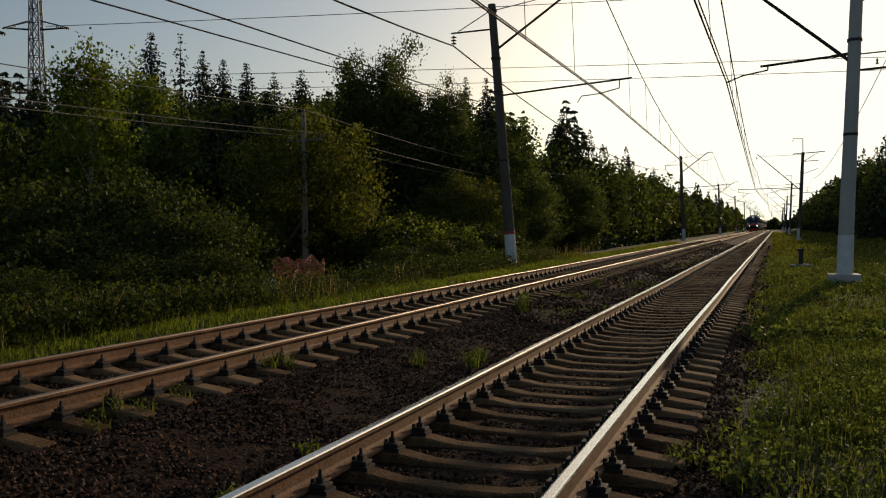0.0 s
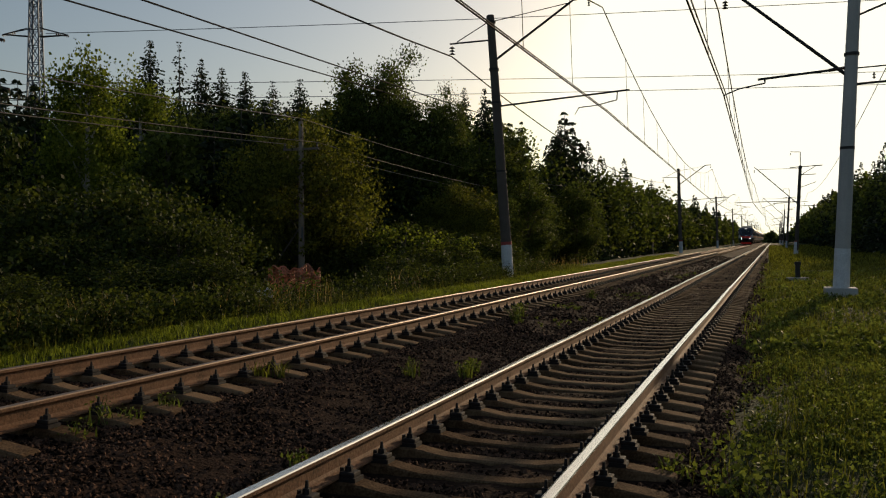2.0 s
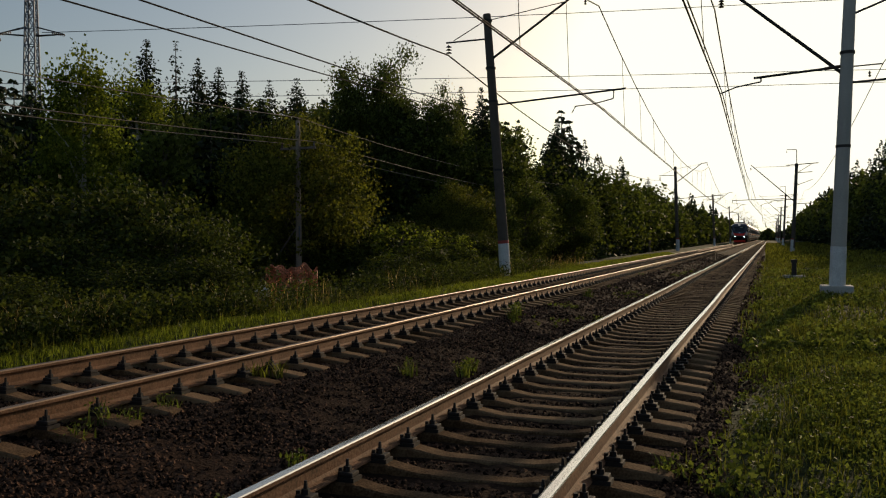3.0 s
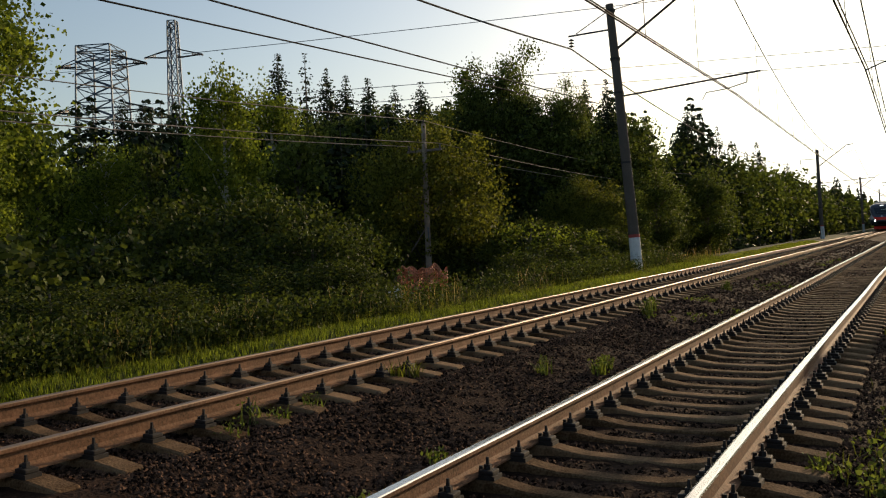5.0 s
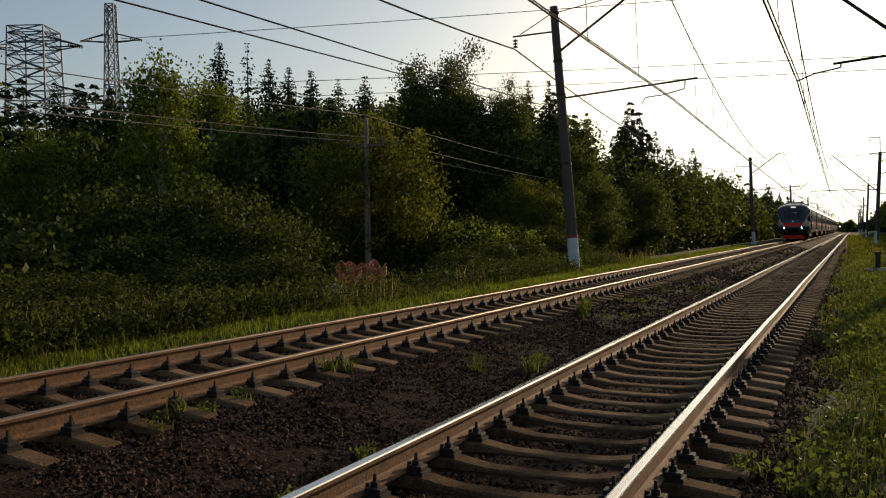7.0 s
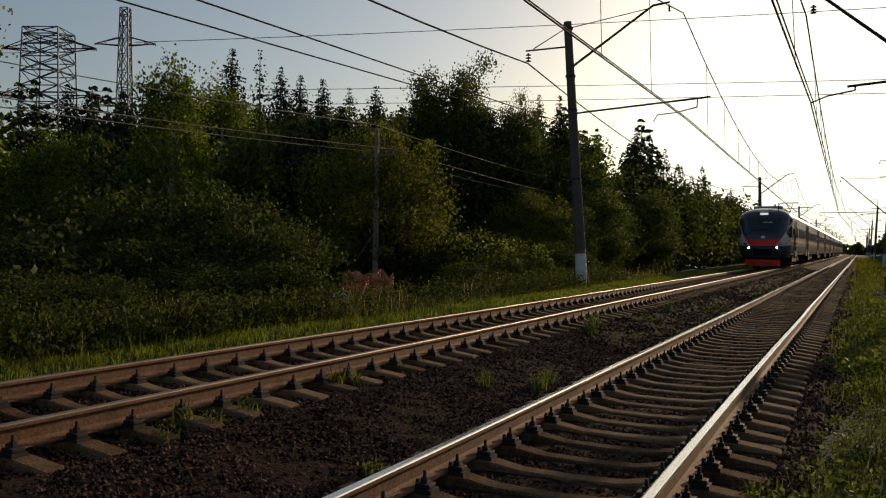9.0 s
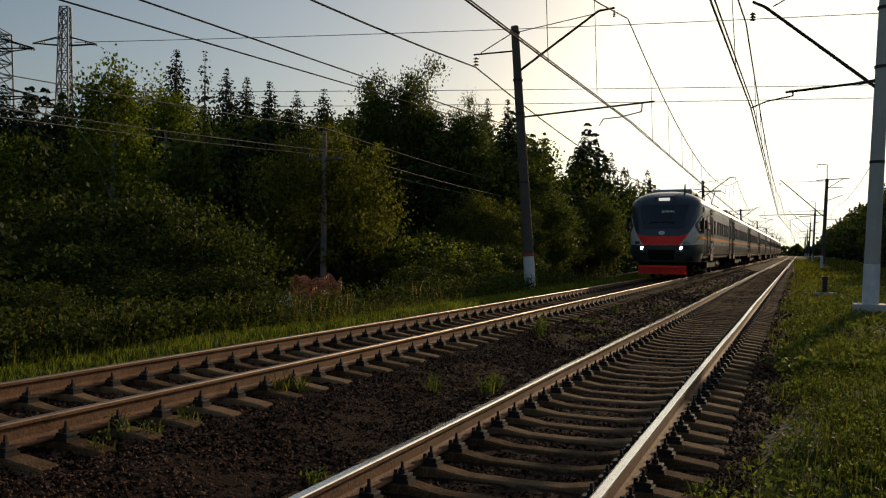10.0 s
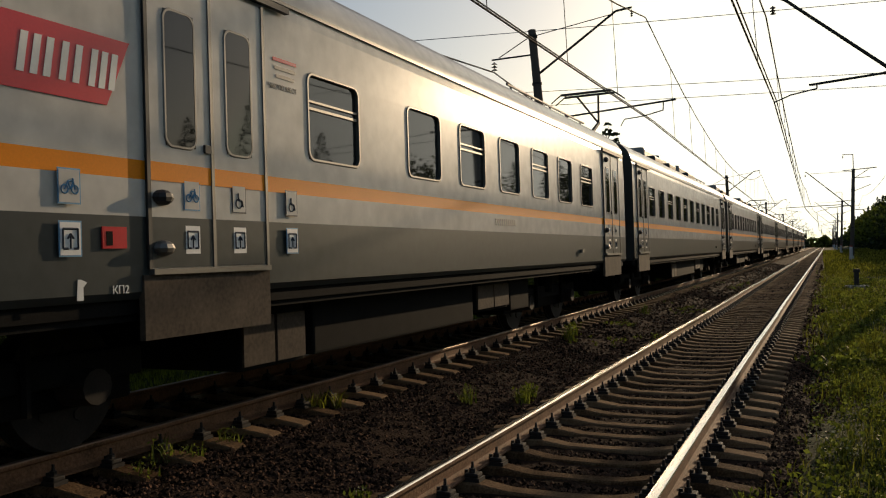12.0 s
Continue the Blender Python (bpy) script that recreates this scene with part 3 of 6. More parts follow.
# ---- pylons ----
def build_pylon(x, y, high, half, waist, top_half, arms, label):
    t = thing("lattice_pylon", label, "pylon", pose(x, y, 0, 0, 0, 25), "power pylons")

    def w(z):
        return half + (waist - half) * min(1, z / (high * 0.62)) if z < high * 0.62 else waist + (top_half - waist) * (z - high * 0.62) / (high * 0.38)
    n = 14
    zs = [high * (1 - (1 - i / n) ** 1.35) for i in range(n + 1)]
    for sx, sy in ((1, 1), (1, -1), (-1, 1), (-1, -1)):
        bm = bmesh.new()
        limb(bm, [(sx * w(a), sy * w(a), a) for a in zs], 0.10, 0.08, 4)
        part("leg", bm, M_GALV, t)
    for q in range(4):
        bm = bmesh.new()
        r = Matrix.Rotation(q * math.pi / 2, 4, "Z")
        for a, b in zip(zs, zs[1:]):
            for u, v in (((-w(a), w(a), a), (w(b), w(b), b)), ((w(a), w(a), a), (-w(b), w(b), b)), ((-w(b), w(b), b), (w(b), w(b), b))):
                tube(bm, r @ Vector(u), r @ Vector(v), 0.05, seg=4)
        tagged(part("bracing", bm, M_GALV, t), kind="stuff")
    for z, reach in arms:
        for sx in (-1, 1):
            for sy in (-0.4, 0.4):
                part("arm_chord", tube(bmesh.new(), (sx * w(z), sy * w(z), z), (sx * reach, 0, z + 0.2), 0.06, seg=4), M_IRON, t)
                part("arm_stay", tube(bmesh.new(), (sx * w(z), sy * w(z), z + 0.9), (sx * reach, 0, z + 0.2), 0.05, seg=4), M_IRON, t)
        for s in (-1, 1):
            bm = ring_stack(bmesh.new(), (0, 0, 0), 7, 0.16, 0.2)
            bmesh.ops.transform(bm, matrix=pose(s * reach, 0, z + 0.1, 0, s * 100, 0), verts=bm.verts)
            tagged(part("insulator_string", bm, M_INSUL, t), kind="stuff")
    return t


build_pylon(-68.4, 64.9, 27.0, 1.6, 0.62, 0.42, [(23.0, 3.3), (16.5, 3.8)], "tall slim grey steel lattice pylon behind the wood")
build_pylon(-61.6, 50.3, 20.3, 2.9, 1.75, 1.55, [(18.6, 4.2), (14.5, 4.6)], "broad grey steel lattice pylon behind the wood")
for a, b in (((-66, 64, 22.9), (80, 116, 29)), ((-100, 60, 19.5), (95, 132, 22)), ((-100, 60, 17.6), (95, 132, 21))):
    wire("power_line", sag(a, b, 1.0, 24), 0.035, "far power line crossing the sky", "power line", "power lines", mat_=M_GALV)
for dz, dx in ((18.5, 0), (14.6, 1.5)):
    wire("power_line", sag((-60 + dx, 51, dz), (-120, 20, dz + 3), 1.5, 10), 0.022, "far power line crossing the sky", "power line", "power lines", mat_=M_GALV)
# two heavy wires running across from the feeder towards the camera's side
wire("bypass_wire", [(-17.1, 15.2, 8.5), (-17, 26, 8.95), (-17, 36, 9.4), (-17, 58, 10.3)], 0.028, "heavy dark wire rising into the wood", "wire", "bypass wires")
wire("bypass_wire", [(-15, -6, 8.2), (-15, 8, 8.35), (-15, 18, 8.6), (-15, 33, 9.1), (-15, 52, 9.8)], 0.028, "heavy dark wire rising into the wood", "wire", "bypass wires")
strain = thing("strain_insulator", "dark string of disc insulators ending a heavy wire", "insulator", pose(-17.1, 15.2, 8.5, 95, 0, 0))
part("disc_string", ring_stack(bmesh.new(), (0, 0, 1.2), 6, 0.13, 0.2), M_INSUL, strain)
wire("bypass_wire", [(-17.1, 14.0, 8.4), (-17.6, -4, 8.6)], 0.02, "heavy dark wire rising into the wood", "wire", "bypass wires")


# ---- small things by the line ----
def build_point_post(x, y):
    t = thing("track_marker", "small grey marker post on a flat concrete slab in the grass", "marker post", pose(x, y, ground_z(x, y)))
    part("slab", box(bmesh.new(), (-0.42, -0.16, -0.06), (0.42, 0.16, 0.12), 0.02), M_POLELIGHT, t)
    part("post", box(bmesh.new(), (-0.09, -0.07, 0.1), (0.09, 0.07, 0.62), 0.015), M_IRON, t)
    part("cap", box(bmesh.new(), (-0.12, -0.09, 0.62), (0.12, 0.09, 0.76), 0.02), M_IRON, t)
    return t


build_point_post(3.0, 37.5)
M_NET = mat("orange_net", (0.42, 0.13, 0.06), 0.75, var=0.4, scale=6, fine=40, tint=(0.55, 0.2, 0.1))


def build_net():
    """A heap of orange barrier net lying at the telegraph pole's foot."""
    t = thing("barrier_net", "crumpled orange plastic barrier net at the telegraph pole", "barrier net", pose(-12.1, 23.6, ground_z(-12.1, 23.6), 0, 0, 30))
    rng = random.Random(4)
    bm = bmesh.new()
    n, mrows = 30, 11
    p = [[Vector((-0.8 + 1.6 * i / n, 0.25 * noise.noise((i * 0.25, j * 0.3, 2)), (1.05 + 0.25 * noise.noise((i * 0.2, 0, 5))) * j / mrows + 0.05 * noise.noise((i * 0.4, j * 0.5, 8)))) for j in range(mrows + 1)] for i in range(n + 1)]
    for i in range(n + 1):
        for j in range(mrows + 1):
            if j < mrows and (i + j) % 1 == 0:
                tube(bm, p[i][j], p[i][j + 1], 0.022, seg=3)
            if i < n:
                tube(bm, p[i][j], p[i + 1][j], 0.028, seg=3)
    part("net", bm, M_NET, t)
    rock = bmesh.new()
    bmesh.ops.create_icosphere(rock, subdivisions=2, radius=0.3)
    for v in rock.verts:
        v.co = v.co * (1 + 0.35 * noise.noise(v.co * 3)) * 1.0
        v.co.z *= 0.8
    s = tagged(new("stone"), "pale stone in the weeds by the barrier net", "stone")
    s.matrix_basis = pose(-12.9, 23.2, ground_z(-12.9, 23.2) + 0.25)
    part("rock", rock, M_WHITE, s)
    return t


build_net()


def build_boards():
    t = thing("board_pile", "weathered planks lying on a low frame among the weeds", "planks", pose(-13.2, 10.2, ground_z(-13.2, 10.2), 0, 0, 14))
    for i in range(4):
        part("plank", box(bmesh.new(), (-1.4 + 0.12 * i, -0.45 + 0.23 * i, 0.98 + 0.012 * i), (1.5 - 0.1 * i, -0.25 + 0.23 * i, 1.03 + 0.012 * i), 0.006), M_WOOD, t)
    for x in (-1.1, 1.1):
        part("trestle", box(bmesh.new(), (x - 0.05, -0.4, -0.2), (x + 0.05, 0.4, 0.98), 0.01), M_WOOD, t)
    return t


build_boards()


# ---- plants ----
def leaf_cards(c, size, rng, lean=None, aspect=0.55):
    """Rhombic leaves at the points c, each bent a little along its rib."""
    n = len(c)
    d = rng.normal(0, 1, (n, 3))
    if lean is not None:
        d = d * 0.55 + lean
    d /= np.linalg.norm(d, axis=1)[:, None] + 1e-9
    h = rng.normal(0, 1, (n, 3))
    s = np.cross(d, h)
    s /= np.linalg.norm(s, axis=1)[:, None] + 1e-9
    size = np.asarray(size).reshape(-1, 1)
    a, b = c - d * size * 0.5, c + d * size * 0.5
    l, r = c + s * size * aspect * 0.5, c - s * size * aspect * 0.5
    v = np.stack([a, l, b, r], 1).reshape(-1, 3)
    f = np.arange(n * 4).reshape(-1, 4)
    return v, f


def mesh_np(name, v, f, m):
    me = bpy.data.meshes.new(name)
    k = f.shape[1]
    me.vertices.add(len(v))
    me.vertices.foreach_set("co", v.astype(np.float32).ravel())
    me.loops.add(f.size)
    me.loops.foreach_set("vertex_index", f.astype(np.int32).ravel())
    me.polygons.add(len(f))
    me.polygons.foreach_set("loop_start", (np.arange(len(f)) * k).astype(np.int32))
    me.polygons.foreach_set("loop_total", np.full(len(f), k, np.int32))
    me.materials.append(m)
    me.update()
    me.validate()
    return me


def tree_broad(name, label, high, wide, bare, clumps, per, leaf, lmat, bark, seed, droop=0.0, clump_r=0.55, squash=1.0, taper=0.0, gap=0.0):
    """A broad-leaved tree: trunk, limbs to each clump, and clumps of leaves in an uneven crown."""
    rng = np.random.RandomState(seed)
    rr = random.Random(seed)
    t = tagged(new(name), label, "tree" if high > 2.6 else "shrub")
    cz, rz = (high + bare) / 2, (high - bare) / 2
    centres = []
    while len(centres) < clumps:
        p = rng.normal(0, 1, 3)
        p /= np.linalg.norm(p)
        p *= rng.uniform(0.25, 1.0) ** 0.5
        k = 1 + 0.32 * noise.noise((p[0] * 2.1, p[1] * 2.1, p[2] * 2.1 + seed))
        u = (p[2] + 1) / 2
        w = wide * k * (1 - taper * u)
        q = np.array([p[0] * w, p[1] * w, cz + p[2] * rz * k * squash])
        if q[2] > 0.1:
            centres.append(q)
    centres = np.array(centres)
    lo, hi = centres[:, 2].min(), centres[:, 2].max()
    centres[:, 2] = bare + 0.05 + (centres[:, 2] - lo) * (high - 0.45 * clump_r - bare) / (hi - lo)
    bm = bmesh.new()
    trunk = [Vector((0.10 * noise.noise((i, seed, 0)) * i, 0.10 * noise.noise((i, seed, 5)) * i, i / 6 * high * 0.86)) for i in range(7)]
    limb(bm, trunk, 0.016 * high + 0.03, 0.02, 8)
    part("trunk", bm, bark, t)
    bm = bmesh.new()
    for q in centres[:: max(1, clumps // 26)]:
        z = max(0.1, min(high * 0.8, q[2] - 0.35 * math.hypot(q[0], q[1]) - 0.1 * high))
        i = min(5, int(z / (high * 0.86) * 6))
        f = z / (high * 0.86) * 6 - i
        a = trunk[i].lerp(trunk[i + 1], min(1, f))
        b = Vector(q)
        mid = a.lerp(b, 0.5) + Vector((0, 0, 0.06 * high * rr.uniform(0, 1)))
        limb(bm, [a, mid, b], 0.006 * high, 0.008, 5)
    tagged(part("branchwork", bm, bark, t), kind="stuff")
    sizes = rng.uniform(0.6, 1.35, clumps) * clump_r
    pts = np.repeat(centres, per, 0)
    off = rng.normal(0, 0.55, (len(pts), 3)) * np.repeat(sizes, per)[:, None]
    off[:, 2] *= 0.75
    if droop:
        off[:, 2] -= droop * np.abs(rng.normal(0, 1, len(pts))) * np.repeat(sizes, per)
    pts = pts + off
    keep = pts[:, 2] > 0.03
    pts = pts[keep]
    lean = np.tile(np.array([0, 0, -0.5]), (len(pts), 1))
    v, f = leaf_cards(pts, rng.uniform(0.6, 1.3, len(pts)) * leaf, rng, lean, 0.8)
    part("crown", mesh_np("crown", v, f, lmat), None, t)
    return t


def tree_spruce(name, label, high, wide, seed, dense=1.0, lmat=None, bare=0.06, twig=0.34, levels=40):
    """A spruce: a straight stem with whorls of drooping boughs set with twigs."""
    rng = np.random.RandomState(seed)
    t = tagged(new(name), label, "tree")
    part("trunk", tube(bmesh.new(), (0, 0, -0.2), (0, 0, high * 0.97), 0.012 * high, 0.015, 7), M_BARK, t)
    cs, ds, ss = [], [], []
    for l in range(levels):
        u = (l + rng.uniform(-0.3, 0.3)) / levels
        z = high * (bare + (1 - bare) * u)
        reach = wide * (1 - u) ** 0.8 * rng.uniform(0.88, 1.1) + 0.04
        for b in range(int((5 + 5 * (1 - u)) * dense)):
            if rng.rand() < 0.12:
                continue
            a = rng.uniform(0, 6.283)
            r = reach * rng.uniform(0.6, 1.12)
            k = max(2, int(r / twig * 2.4))
            s = (np.arange(k) + 0.7) / k
            droop = -0.28 * r * s + 0.14 * r * s ** 2
            p = np.stack([np.cos(a) * r * s, np.sin(a) * r * s, z + droop], 1) + rng.normal(0, 0.06, (k, 3)) * (0.5 + r)
            cs.append(p)
            side = rng.normal(0, 0.35, (k, 3))
            ds.append(np.tile([np.cos(a), np.sin(a), -0.55], (k, 1)) + side)
            ss.append(twig * rng.uniform(0.8, 1.5, k) * min(1, 0.42 + 0.85 * reach / wide))
    c, d, s = np.concatenate(cs), np.concatenate(ds), np.concatenate(ss)
    v, f = leaf_cards(c, s, rng, d * 1.6, 0.72)
    part("crown", mesh_np("crown", v, f, lmat or L_SPRUCE), None, t)
    return t


SPRUCE_LABEL = "dark green spruce with drooping boughs in the wood"
sp_a = tree_spruce("spruce", SPRUCE_LABEL, 13.0, 3.0, 3, 2.4, twig=0.23, levels=64)
sp_b = tree_spruce("spruce", SPRUCE_LABEL, 13.0, 3.5, 8, 2.3, twig=0.24, levels=60)
sp_c = tree_spruce("spruce", "thin half-bare spruce standing above the wood", 13.0, 1.9, 15, 1.0, twig=0.22, levels=44)
sp_far = tree_spruce("spruce", SPRUCE_LABEL, 12.0, 3.4, 21, 1.2, twig=0.6, levels=28)
birch = tree_broad("birch", "young birch with bright yellow-green leaves", 8.0, 2.0, 0.4, 200, 120, 0.105, L_BIRCH, M_BIRCH, 5, 0.25, 0.5, taper=0.45)
birch_tall = tree_broad("birch", "tall birch with hanging twigs and a pale trunk", 10.5, 2.0, 2.2, 160, 100, 0.135, L_BIRCH, M_BIRCH, 9, 0.75, 0.6, taper=0.2)
big = tree_broad("aspen", "large dark broad-leaved tree rising above the wood", 12.4, 3.5, 1.6, 300, 190, 0.15, L_DECID, M_BARK, 13, 0.1, 0.75, taper=0.1)
willow = tree_broad("willow", "round bushy willow with dense dull green leaves", 6.0, 2.75, 0.3, 320, 120, 0.10, L_WILLOW, M_BARK, 17, 0.15, 0.55, taper=0.05)
bush = tree_broad("bush", "dense leafy shrub on the bank by the railway", 2.5, 1.75, 0.05, 160, 70, 0.078, L_BUSH, M_BARK, 19, 0.05, 0.34)
bush_b = tree_broad("bush", "loose shrub with yellow-green leaves by the wood", 2.4, 1.2, 0.1, 60, 45, 0.10, L_BIRCH, M_BARK, 25, 0.05, 0.30)
mid_tree = tree_broad("broadleaf_tree", "broad-leaved tree at the edge of the wood", 9.0, 2.5, 0.3, 170, 110, 0.15, L_DECID, M_BARK, 31, 0.1, 0.7, taper=0.3)
wood_tree = tree_broad("broadleaf_tree", "broad-leaved tree inside the wood", 9.0, 2.8, 0.3, 100, 40, 0.30, L_DECID, M_BARK, 29, 0.1, 0.8, taper=0.25)
bush_far = tree_broad("bush", "dense leafy shrub on the bank by the railway", 2.5, 1.75, 0.05, 90, 34, 0.13, L_BUSH, M_BARK, 43, 0.05, 0.36)
used = {}


def plant(ob, x, y, high, unit, turn=0.0, fat=1.0):
    """Stands a tree of that height at a place; the first use takes the tree itself."""
    s = (high - ground_z(x, y)) / unit
    m = pose(x, y, ground_z(x, y) - 0.03, 0, 0, turn) @ Matrix.Diagonal((s * fat, s * fat, s, 1))
    if ob.name not in used:
        used[ob.name] = 1
        ob.matrix_basis = m
        return ob
    return copy_thing(ob, m @ Matrix.Diagonal((*(1 / k for k in ob.scale), 1)))


# the trees that stand out, by place and height
for ob, unit, x, y, z, fat in (
        (birch_tall, 10.5, -19.0, 13.5, 9.8, 1.0), (birch, 8.0, -16.3, 11.0, 5.2, 1.1), (birch, 8.0, -17.6, 20.6, 7.7, 0.9), (birch, 8.0, -19.6, 17.6, 5.2, 1.1),
        (birch_tall, 10.5, -24.7, 30.9, 10.0, 1.0), (sp_b, 13, -36.3, 40.6, 12.6, 0.9), (sp_a, 13, -34.2, 42.5, 14.6, 1.0),
        (sp_c, 13, -33.5, 44.4, 15.0, 1.0), (sp_b, 13, -30.0, 42.1, 12.9, 1.0), (sp_a, 13, -30.2, 44.4, 12.9, 1.0),
        (sp_a, 13, -27.9, 43.6, 12.3, 1.0), (sp_b, 13, -28.7, 47.9, 12.5, 0.9), (sp_b, 13, -26.2, 47.1, 12.3, 1.1),
        (big, 12.4, -23.9, 46.2, 10.4, 0.6), (sp_a, 13, -24.5, 50.4, 13.4, 0.9), (big, 12.4, -18.4, 42.7, 12.3, 0.78),
        (big, 12.4, -15.0, 43.8, 10.2, 0.5), (sp_a, 13, -17.3, 53.6, 12.3, 0.9), (sp_a, 13, -14.1, 48.4, 11.1, 0.8),
        (mid_tree, 9, -13.7, 50.6, 9.2, 0.9), (willow, 6.0, -15.4, 29.2, 6.8, 0.95), (bush, 2.5, -10.4, 16.0, 2.3, 1.1),
        (bush, 2.5, -12.6, 17.4, 3.1, 1.1), (bush, 2.5, -11.3, 13.6, 1.9, 1.2), (bush, 2.5, -13.4, 16.0, 3.2, 1.2),
        (bush_b, 2.4, -11.6, 31.1, 2.3, 1.2), (bush_b, 2.4, -10.6, 33.5, 1.9, 1.2), (bush, 2.5, -10.8, 36.5, 2.2, 1.2),
        (bush, 2.5, -12.8, 34.0, 2.6, 1.2), (mid_tree, 9, -10.8, 46.3, 5.2, 1.2), (mid_tree, 9, -11.2, 42.0, 4.2, 1.2),
        (mid_tree, 9, -10.9, 59.6, 6.0, 1.2), (sp_b, 13, -13.4, 65.2, 11.4, 1.15), (mid_tree, 9, -13.2, 79.6, 7.7, 1.1),
        (mid_tree, 9, -12.2, 52.5, 5.4, 1.2), (willow, 6, -17.4, 33.5, 6.0, 1.0), (willow, 6, -12.6, 40.0, 4.6, 1.0),
        (sp_b, 13, -15.4, 109.6, 11.6, 1.2), (sp_b, 13, -14.8, 129.9, 11.3, 1.1)):
    plant(ob, x, y, z, unit, (x * 77 + y * 31) % 360, fat)

# spruces closing the gaps behind the tall birches
gr = random.Random(19)
for i in range(15):
    a, d = math.radians(27 + i * 1.75 + gr.uniform(-0.5, 0.5)), gr.uniform(56, 63)
    plant(sp_b if i % 3 else sp_a, 1.9 - d * math.sin(a), 1 + d * math.cos(a), gr.uniform(11.0, 12.4), 13, gr.uniform(0, 360), gr.uniform(1.0, 1.25))

# lower crowns that fill the wood between the spruces
cr = random.Random(23)
for i in range(34):
    a, d = math.radians(17.5 + i * 0.85 + cr.uniform(-0.3, 0.3)), cr.uniform(45, 51)
    rise = math.tan(math.radians(cr.uniform(8.6, 10.0) - (1.5 if i < 4 else 0)))
    plant((mid_tree, sp_a, mid_tree)[i % 3], 1.9 - d * math.sin(a), 1 + d * math.cos(a), 1.6 + d * rise, (9, 13, 9)[i % 3], cr.uniform(0, 360), cr.uniform(1.0, 1.25))

# shrubs along the foot of the bank
br = random.Random(77)
for i in range(34):
    y = 7.5 + i * 0.95 + br.uniform(-0.4, 0.4)
    if not 15.6 < y < 25.5:
        plant(bush if y < 17 else bush_far, -8.7 - br.uniform(0, 0.8) - 0.03 * y, y, br.uniform(0.7, 1.25) + 0.012 * y, 2.5, br.uniform(0, 360), br.uniform(1.2, 1.7))
    if not 18.0 < y < 29.5:
        plant(bush_far, -11.5 - br.uniform(0, 1.5) - 0.02 * y, y, br.uniform(1.3, 2.2), 2.5, br.uniform(0, 360), br.uniform(1.1, 1.5))
# the wood behind them
wr = random.Random(41)
n_wood = 0
for i in range(2600):
    x, y = -wr.uniform(0, 1) ** 1.4 * 38 - 15, wr.uniform(10, 85)
    edge = -15.5 - 1.6 * math.sin(y * 0.21) - (7 if y < 27 else 0) - (3 if 27 <= y < 42 else 0)
    if x > edge or n_wood >= 150:
        continue
    n_wood += 1
    d = math.hypot(x - 1.9, y - 1)
    cap = (0.178 * d + 1.6) * wr.uniform(0.9, 1.03)
    if wr.random() < 0.68:
        plant(sp_far, x, y, min(wr.uniform(11.5, 14.0), cap), 12, wr.uniform(0, 360), wr.uniform(0.9, 1.25))
    else:
        plant(wood_tree, x, y, min(wr.uniform(7.0, 10.5), cap * 0.85), 9, wr.uniform(0, 360), wr.uniform(0.8, 1.1))
